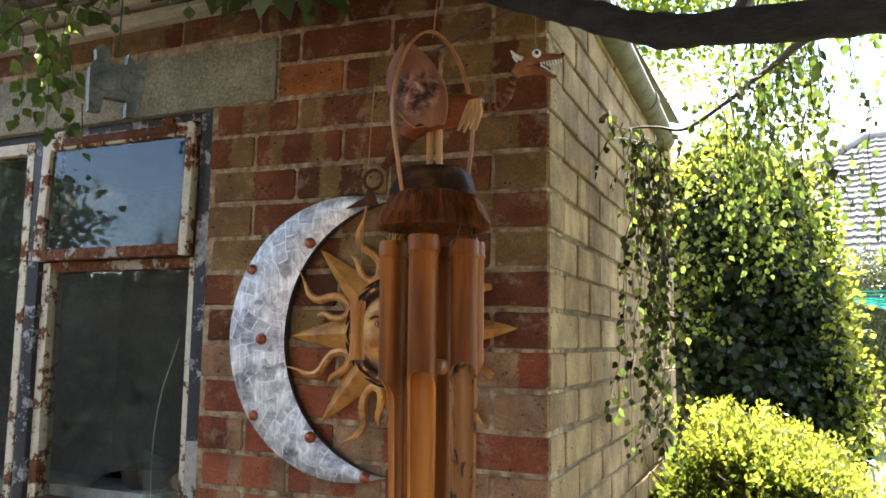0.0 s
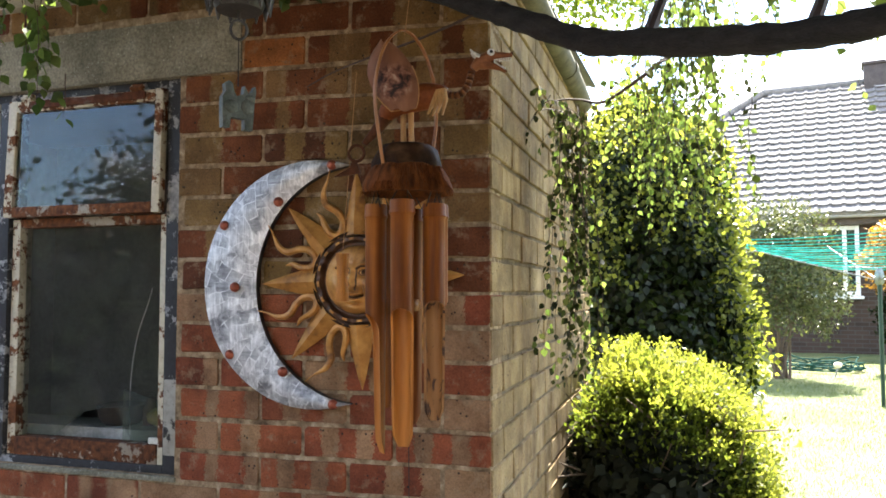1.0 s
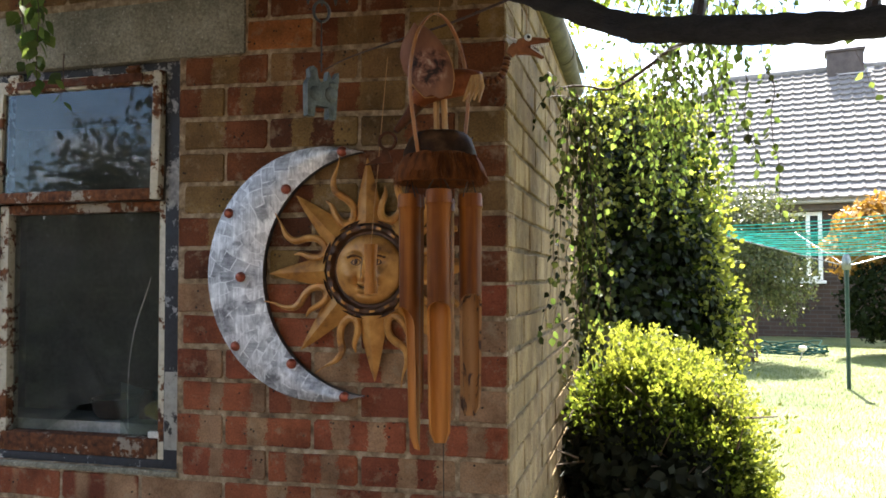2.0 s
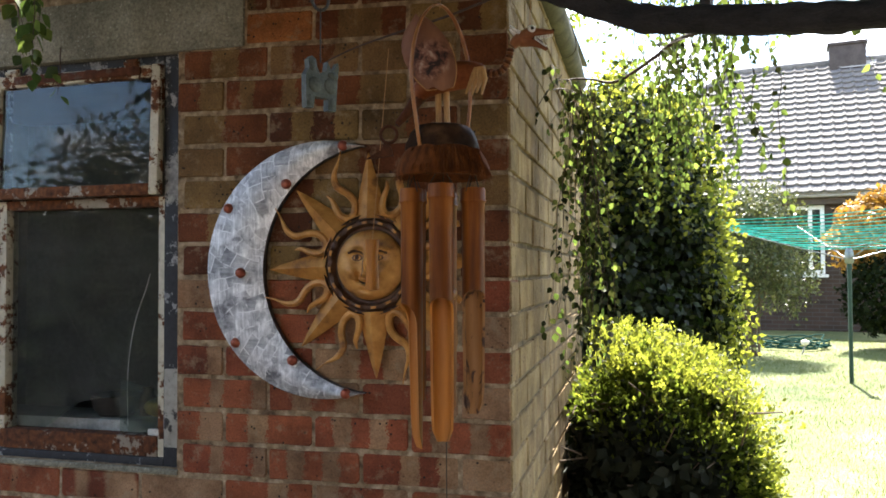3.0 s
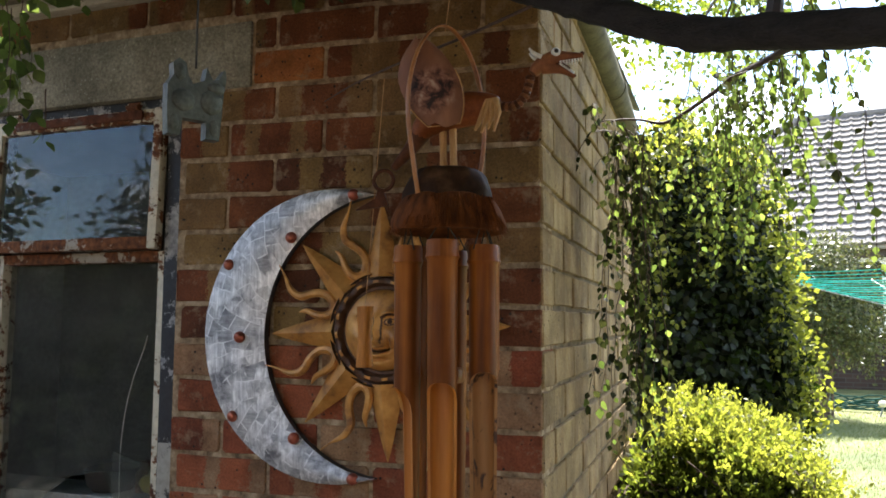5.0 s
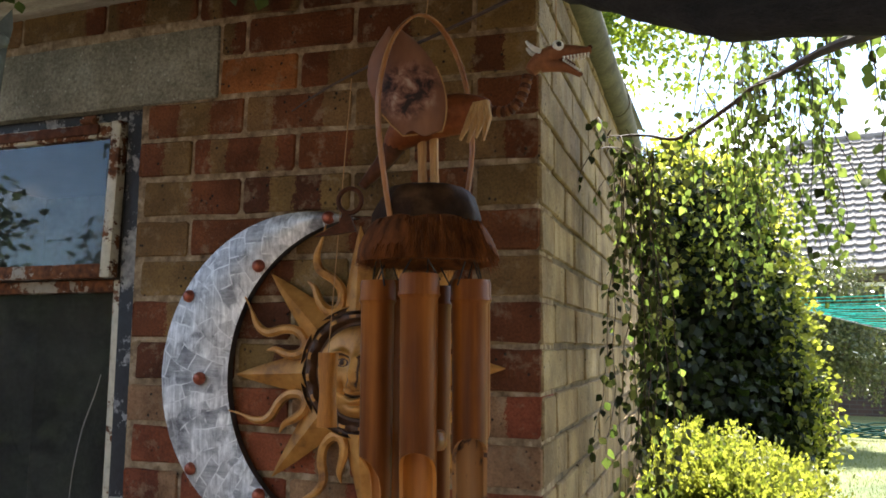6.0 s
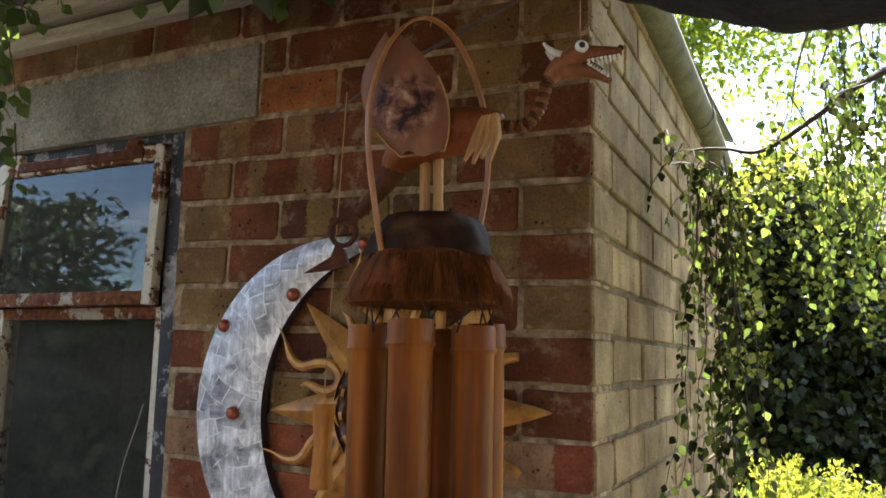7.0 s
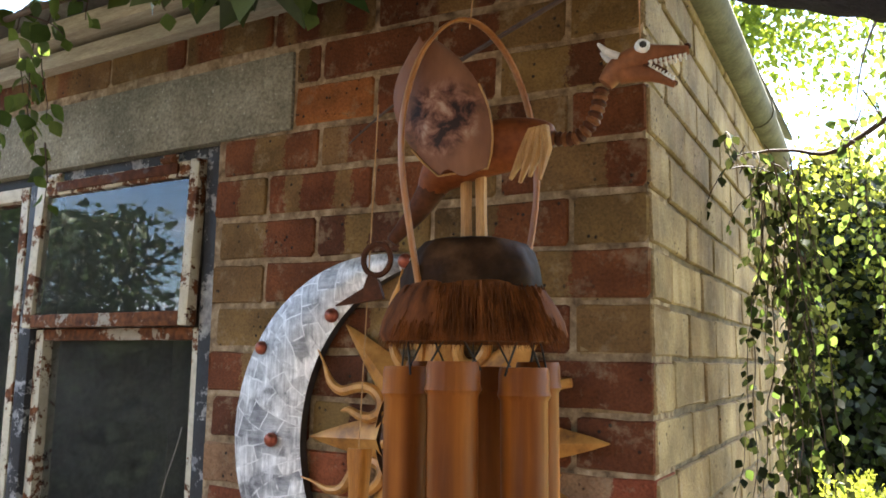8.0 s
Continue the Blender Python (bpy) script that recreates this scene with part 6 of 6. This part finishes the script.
# ---- neighbouring house ----
def house():
    h = thing("house", "brick bungalow with a grey tiled hipped roof", "house", (3.05, 13.7, 0.40), -9)
    EY, EZ, RY, RZ = -0.12, 2.44, 3.85, 5.62           # eave and ridge, from the house's base
    RX0, RX1, CX0, CX1 = -1.7, 9.0, -5.7, 12.5         # ridge ends and eave corners in x
    for q in ((CX0 + 0.3, -0.98, 0.15, 0.35, -0.5, EZ), (0.12, CX1 - 0.3, 0.15, 0.35, -0.5, EZ), (-0.98, 0.12, 0.15, 0.35, -0.5, 0.98), (-0.98, 0.12, 0.15, 0.35, 2.24, EZ),
              (CX0 + 0.3, CX0 + 0.5, 0.35, 7.4, -0.5, EZ), (CX1 - 0.5, CX1 - 0.3, 0.35, 7.4, -0.5, EZ), (CX0 + 0.5, CX1 - 0.5, 7.2, 7.4, -0.5, EZ)):
        bm = bmesh.new()
        box(bm, *q)
        part("wall", bm, FAR_BRICK, h, "brown brick wall", smooth=False)
    w = new("window")
    w.parent = h
    bm = bmesh.new()
    for b in ((-0.97, -0.90, 0.16, 0.24, 0.99, 2.23), (0.04, 0.11, 0.16, 0.24, 0.99, 2.23), (-0.90, 0.04, 0.16, 0.24, 2.16, 2.23), (-0.90, 0.04, 0.16, 0.24, 0.99, 1.06), (-0.16, -0.09, 0.165, 0.24, 1.06, 2.16)):
        box(bm, *b, 0.006)
    part("frame", bm, UPVC, w, "white window frame")
    bm = bmesh.new()
    box(bm, -0.90, 0.04, 0.20, 0.205, 1.06, 2.16)
    part("pane", glazed(bm), [GLASS, CLEAR], w, smooth=False).visible_shadow = False
    bm = bmesh.new()
    box(bm, -1.02, 0.16, 0.06, 0.20, 0.93, 0.985, 0.008)
    part("sill", bm, UPVC, w)
    bm = bmesh.new()
    box(bm, CX0, CX1, 0.02, 0.15, EZ - 0.20, EZ - 0.004, 0.006)
    part("fascia", bm, SOFFIT, h, "dark brown fascia")
    bm = bmesh.new()
    tube(bm, [(CX0, -0.06, EZ - 0.03), (CX1, -0.06, EZ - 0.03)], 0.055, 10)
    part("gutter", bm, GUTTER, h, "grey gutter")
    # roof shell under the tiles
    bm = bmesh.new()
    v = [bm.verts.new(q) for q in ((CX0, EY, EZ - 0.03), (CX1, EY, EZ - 0.03), (RX1, RY, RZ - 0.04), (RX0, RY, RZ - 0.04), (CX0, 7.8, EZ - 0.03), (CX1, 7.8, EZ - 0.03))]
    for f in ((0, 1, 2, 3), (0, 3, 4), (1, 5, 2), (4, 3, 2, 5), (0, 4, 5, 1)):
        bm.faces.new([v[i] for i in f])
    roof = part("roof", bm, TILE, h, "grey concrete tiled roof", smooth=False)
    # tiles with a rolled profile, each lapping the one below
    nrow = 21
    run = Vector((0, RY - EY, RZ - EZ))
    step = run / nrow
    gauge, TW = step.length, 0.225
    up = step.normalized()
    nor = Vector((0, -up.z, up.y))

    def tile_geo(offset, verts, faces):
        m = len(verts)
        prof = [(0, 0.0), (0.03, 0.003), (0.065, 0.003), (0.088, 0.018), (0.112, 0.027), (0.136, 0.018), (0.158, 0.003), (0.195, 0.003), (0.2235, 0.0)]
        for along_, lift in ((-0.03, 0.054), (gauge + 0.01, 0.006)):
            for x, z in prof:
                verts.append(offset + Vector((x, 0, 0)) + up * along_ + nor * (z + lift))
        for x, z in prof:
            verts.append(offset + Vector((x, 0, 0)) + up * -0.03 + nor * (z + 0.006))
        k = len(prof)
        for i in range(k - 1):
            faces.append((m + i, m + i + 1, m + k + i + 1, m + k + i))
            faces.append((m + 2 * k + i, m + 2 * k + i + 1, m + i + 1, m + i))

    tv, tf = [], []
    tile_geo(Vector((0, 0, 0)), tv, tf)
    tme = bpy.data.meshes.new("roof_tile")
    tme.from_pydata([tuple(q) for q in tv], [], tf)
    tme.materials.append(TILE)
    rv, rf = [], []
    for r in range(nrow):
        y = EY + step.y * r
        s = r / nrow
        x0, x1 = CX0 + (RX0 - CX0) * (r + 0.6) / nrow, CX1 + (RX1 - CX1) * (r + 0.6) / nrow
        i = 0
        x = math.ceil(x0 / TW) * TW
        while x + TW < x1:
            o = Vector((x, EY, EZ)) + step * r
            if -1.45 < x < 1.7:
                tl_ = new("roof_tile", tme)
                tl_.parent = roof
                tl_.location = o
            else:
                tile_geo(o, rv, rf)
            x += TW
    rme = bpy.data.meshes.new("roof_tiles_rest")
    rme.from_pydata([tuple(q) for q in rv], [], rf)
    rme.materials.append(TILE)
    rest = new("further_tiles", rme)
    rest.parent = roof
    rest["kind"] = "stuff"
    bm = bmesh.new()
    tube(bm, [(RX0, RY, RZ + 0.02), (RX1, RY, RZ + 0.02)], 0.10, 10)
    tube(bm, [(CX0, EY, EZ + 0.02), (RX0, RY, RZ + 0.02)], 0.09, 10)
    part("ridge_tiles", bm, TILE, roof, "rounded ridge and hip tiles")
    bm = bmesh.new()
    box(bm, 0.36, 1.08, RY - 0.25, RY + 0.25, RZ - 0.3, RZ + 0.36, 0.02)
    box(bm, 0.32, 1.12, RY - 0.29, RY + 0.29, RZ + 0.36, RZ + 0.43, 0.02)
    part("chimney", bm, CHIMNEY, h, "squat grey chimney")
    bm = bmesh.new()                                   # lead flashing below the chimney
    v = [bm.verts.new(Vector((x, EY, EZ)) + run * t + nor * 0.062) for x, t in ((0.30, 0.995), (1.30, 0.995), (1.25, 0.935), (0.60, 0.935))]
    bm.faces.new(v)
    part("flashing", bm, GUTTER, roof, "grey lead flashing", smooth=False)


house()

# ---- unseen garden behind the path: window reflections and light blockers ----
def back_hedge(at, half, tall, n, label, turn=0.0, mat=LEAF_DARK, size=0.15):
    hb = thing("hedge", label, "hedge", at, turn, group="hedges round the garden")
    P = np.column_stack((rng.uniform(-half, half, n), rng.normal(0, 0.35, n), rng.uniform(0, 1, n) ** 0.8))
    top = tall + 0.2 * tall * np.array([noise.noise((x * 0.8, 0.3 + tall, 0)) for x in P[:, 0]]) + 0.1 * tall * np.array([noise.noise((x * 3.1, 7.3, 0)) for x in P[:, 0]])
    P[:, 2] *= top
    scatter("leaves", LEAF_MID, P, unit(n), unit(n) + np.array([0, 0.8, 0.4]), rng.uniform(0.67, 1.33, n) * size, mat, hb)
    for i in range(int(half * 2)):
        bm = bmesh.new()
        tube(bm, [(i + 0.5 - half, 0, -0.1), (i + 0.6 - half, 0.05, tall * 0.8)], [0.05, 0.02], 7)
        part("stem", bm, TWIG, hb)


# side hedge and tall back hedge are added to cut low sky light
back_hedge((5.2, -5.0, 0.1), 4.2, 3.3, 11000, "dark hedge added along the side to block low sky", 90)
back_hedge((4.0, -9.2, -0.02), 7.0, 4.4, 22000, "tall dark hedge with an uneven top, raised to block low sky")
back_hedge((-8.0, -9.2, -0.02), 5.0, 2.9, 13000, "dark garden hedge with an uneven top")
# added so that the lower pane reflects something dark
back_hedge((-6.3, -4.0, 0.08), 3.4, 1.75, 12000, "lower dark hedge added to darken the window reflection")
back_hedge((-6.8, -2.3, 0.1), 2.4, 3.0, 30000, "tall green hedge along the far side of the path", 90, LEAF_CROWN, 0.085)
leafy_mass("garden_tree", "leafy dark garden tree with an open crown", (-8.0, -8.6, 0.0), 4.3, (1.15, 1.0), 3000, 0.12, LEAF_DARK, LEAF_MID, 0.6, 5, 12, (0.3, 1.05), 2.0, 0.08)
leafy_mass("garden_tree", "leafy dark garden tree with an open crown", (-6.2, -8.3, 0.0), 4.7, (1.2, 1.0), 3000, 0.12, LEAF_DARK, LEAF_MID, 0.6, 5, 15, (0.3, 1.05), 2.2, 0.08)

# ---- bricks ----


def brick_mesh(name, length, seed, mat, height=0.0675, depth=0.10):
    """A worn brick: cut corners and a rounded, slightly uneven face. Its face looks along -y, its middle is the origin."""
    rb = random.Random(seed)
    hx, hz = length / 2, height / 2
    c = 0.0034

    def outline(inset, y):
        pts = []
        for sx_, sz_, swap in ((1, 1, 0), (-1, 1, 1), (-1, -1, 0), (1, -1, 1)):
            k1, k2 = c * rb.uniform(0.4, 2.4), c * rb.uniform(0.4, 2.4)
            a = (sx_ * (hx - inset), sz_ * (hz - inset - k1))
            b = (sx_ * (hx - inset - k2), sz_ * (hz - inset))
            pts += [b, a] if swap else [a, b]
            if swap == 0:
                for u in (0.36, -0.30):
                    pts.append((sx_ * hx * u, sz_ * (hz - inset - rb.uniform(-0.0004, 0.0022))))
        return [(x, y + rb.uniform(-0.0008, 0.0008), z) for x, z in pts]

    rb2 = rb.getstate()
    verts = [(x, depth, z) for x, _, z in outline(0.0, 0)]
    rb.setstate(rb2)
    verts += outline(0.0, 0.003)
    rb.setstate(rb2)
    verts += [(x, y + rb.uniform(-0.001, 0.0008), z) for x, y, z in outline(0.0022, 0.0)]
    faces = []
    for r in (0, 12):
        for i in range(12):
            j = (i + 1) % 12
            faces.append((r + i, r + j, r + 12 + j, r + 12 + i))
    faces.append(tuple(range(24, 36)))
    me = bpy.data.meshes.new(name)
    me.from_pydata(verts, [], faces)
    bm = bmesh.new()
    bm.from_mesh(me)
    bmesh.ops.recalc_face_normals(bm, faces=bm.faces)
    bm.to_mesh(me)
    bm.free()
    me.materials.append(mat)
    return me


CACHE = {}
br = random.Random(21)


def lay(parent, length, centre, turn, mat, depth=0.10, lean=0.0, bands=""):
    key = (round(length, 3), mat.name, br.randrange(4))
    if key not in CACHE:
        CACHE[key] = brick_mesh("brick", length, hash((key[0], key[2])) % 1000, mat, depth=depth)
    ob = new("brick", CACHE[key])
    ob.parent = parent
    ob.matrix_world = pose(centre[0], centre[1], centre[2], br.uniform(-0.5, 0.5), br.uniform(-0.4, 0.4) + lean, turn)
    if bands:
        ob["told"], ob["cells"], ob["length"] = 1.0, float(len(bands)), float(length)
        ob["bits"] = float(sum(2 ** i for i, c in enumerate(bands) if c == "B"))
    return ob


# kiln bands of the bricks from the window to the corner, course by course: R fired red, B buff
BANDS = {-3: "BR RRRR RRBB BB", -2: "RRR RBBR BBRB", -1: "RBR BRRB BBRB RR", 0: "RB RBRRBR RRBB RBBR", 1: "BBRR RBRB BBRR B", 2: "B RRRR BBRR RBRR", 3: "B RRBB BR B",
         4: "RRB RRR BBR BRRR", 5: "R BRR RR R", 6: "B BBRR BR BBBR", 7: "R RRRB RB B", 8: "RRB RRBR BBRB R", 9: "RRBRRB RBRB RRRB B", 10: "RB RBRR RBRBR RBRBR",
         11: "RRBRRB RBRBR RRBRB B", 12: "B RRBR BRRB RBRB", 13: "RBRB RRB BRRB R"}


def lift(j, x):
    """The courses climb a little towards the window, the upper ones most."""
    return (0.021 - 0.0023 * j) * min(1.0, -x / 0.78)


def front_row(j, lo, hi, mats):
    """One course of the front wall between x = lo and hi (hi nearest the corner)."""
    x = 0.0 if j % 2 == 0 else 0.1125
    told = BANDS.get(j, "").split()
    while x > lo + 0.004:
        a, b = max(x - 0.225, lo), min(x, hi)
        if b - a > 0.035 and b <= hi + 1e-6:
            g0, g1 = (0.0038 if a > lo + 1e-6 else 0.002), (0.0038 if b < -1e-6 else 0.003)
            L = round((b - a - g0 - g1) / 0.0025) * 0.0025
            m = (a + g0 + b - g1) / 2
            z = JOINT0 - COURSE * (j + 0.5) + lift(j + 0.5, m)
            lean = math.degrees(math.atan((0.021 - 0.0023 * (j + 0.5)) / 0.78)) if m > -0.78 else 0.0
            lay(wall_front, L, (m, br.uniform(-0.002, 0.0015), z + br.uniform(-0.0015, 0.0015)), 0, mats(j, (a + b) / 2), lean=lean, bands=told.pop() if told and m > -0.81 else "")
        x -= 0.225


# upper courses take the shade-darkened brick, lower ones the redder brick
def front_mat(j, x):
    return BRICK_ORANGE if (j == -2 and -0.62 < x < -0.46) else BRICK_LOW if j >= 5 + (int(x * 97) % 2) else BRICK


for j in range(-5, 17):
    if j >= 12:
        front_row(j, -2.2, 0.0, front_mat)
    elif j > -2:
        front_row(j, W_R, 0.0, front_mat)
    elif j > -4:
        front_row(j, -0.620, 0.0, front_mat)
    elif j == -4:
        front_row(j, -2.25, 0.0, front_mat)
    else:
        front_row(j, -0.45, 0.0, front_mat)


def side_row(j):
    z = JOINT0 - COURSE * (j + 0.5)
    y = 0.0 if j % 2 else -0.1125
    while y < SIDE_END - 0.01:
        a, b = max(y, 0.0), min(y + 0.225, SIDE_END)
        g0 = 0.003 if a < 1e-6 else 0.0038
        L = round((b - a - g0 - 0.0038) / 0.0025) * 0.0025
        m = (a + g0 + b - 0.0038) / 2
        lay(wall_side, L, (-SIDE_TILT * m + br.uniform(-0.002, 0.0015), m, z + br.uniform(-0.0015, 0.0015)), 90 + math.degrees(SIDE_TILT), BRICK_BUFF)
        y += 0.225


for j in range(-5, 17):
    side_row(j)
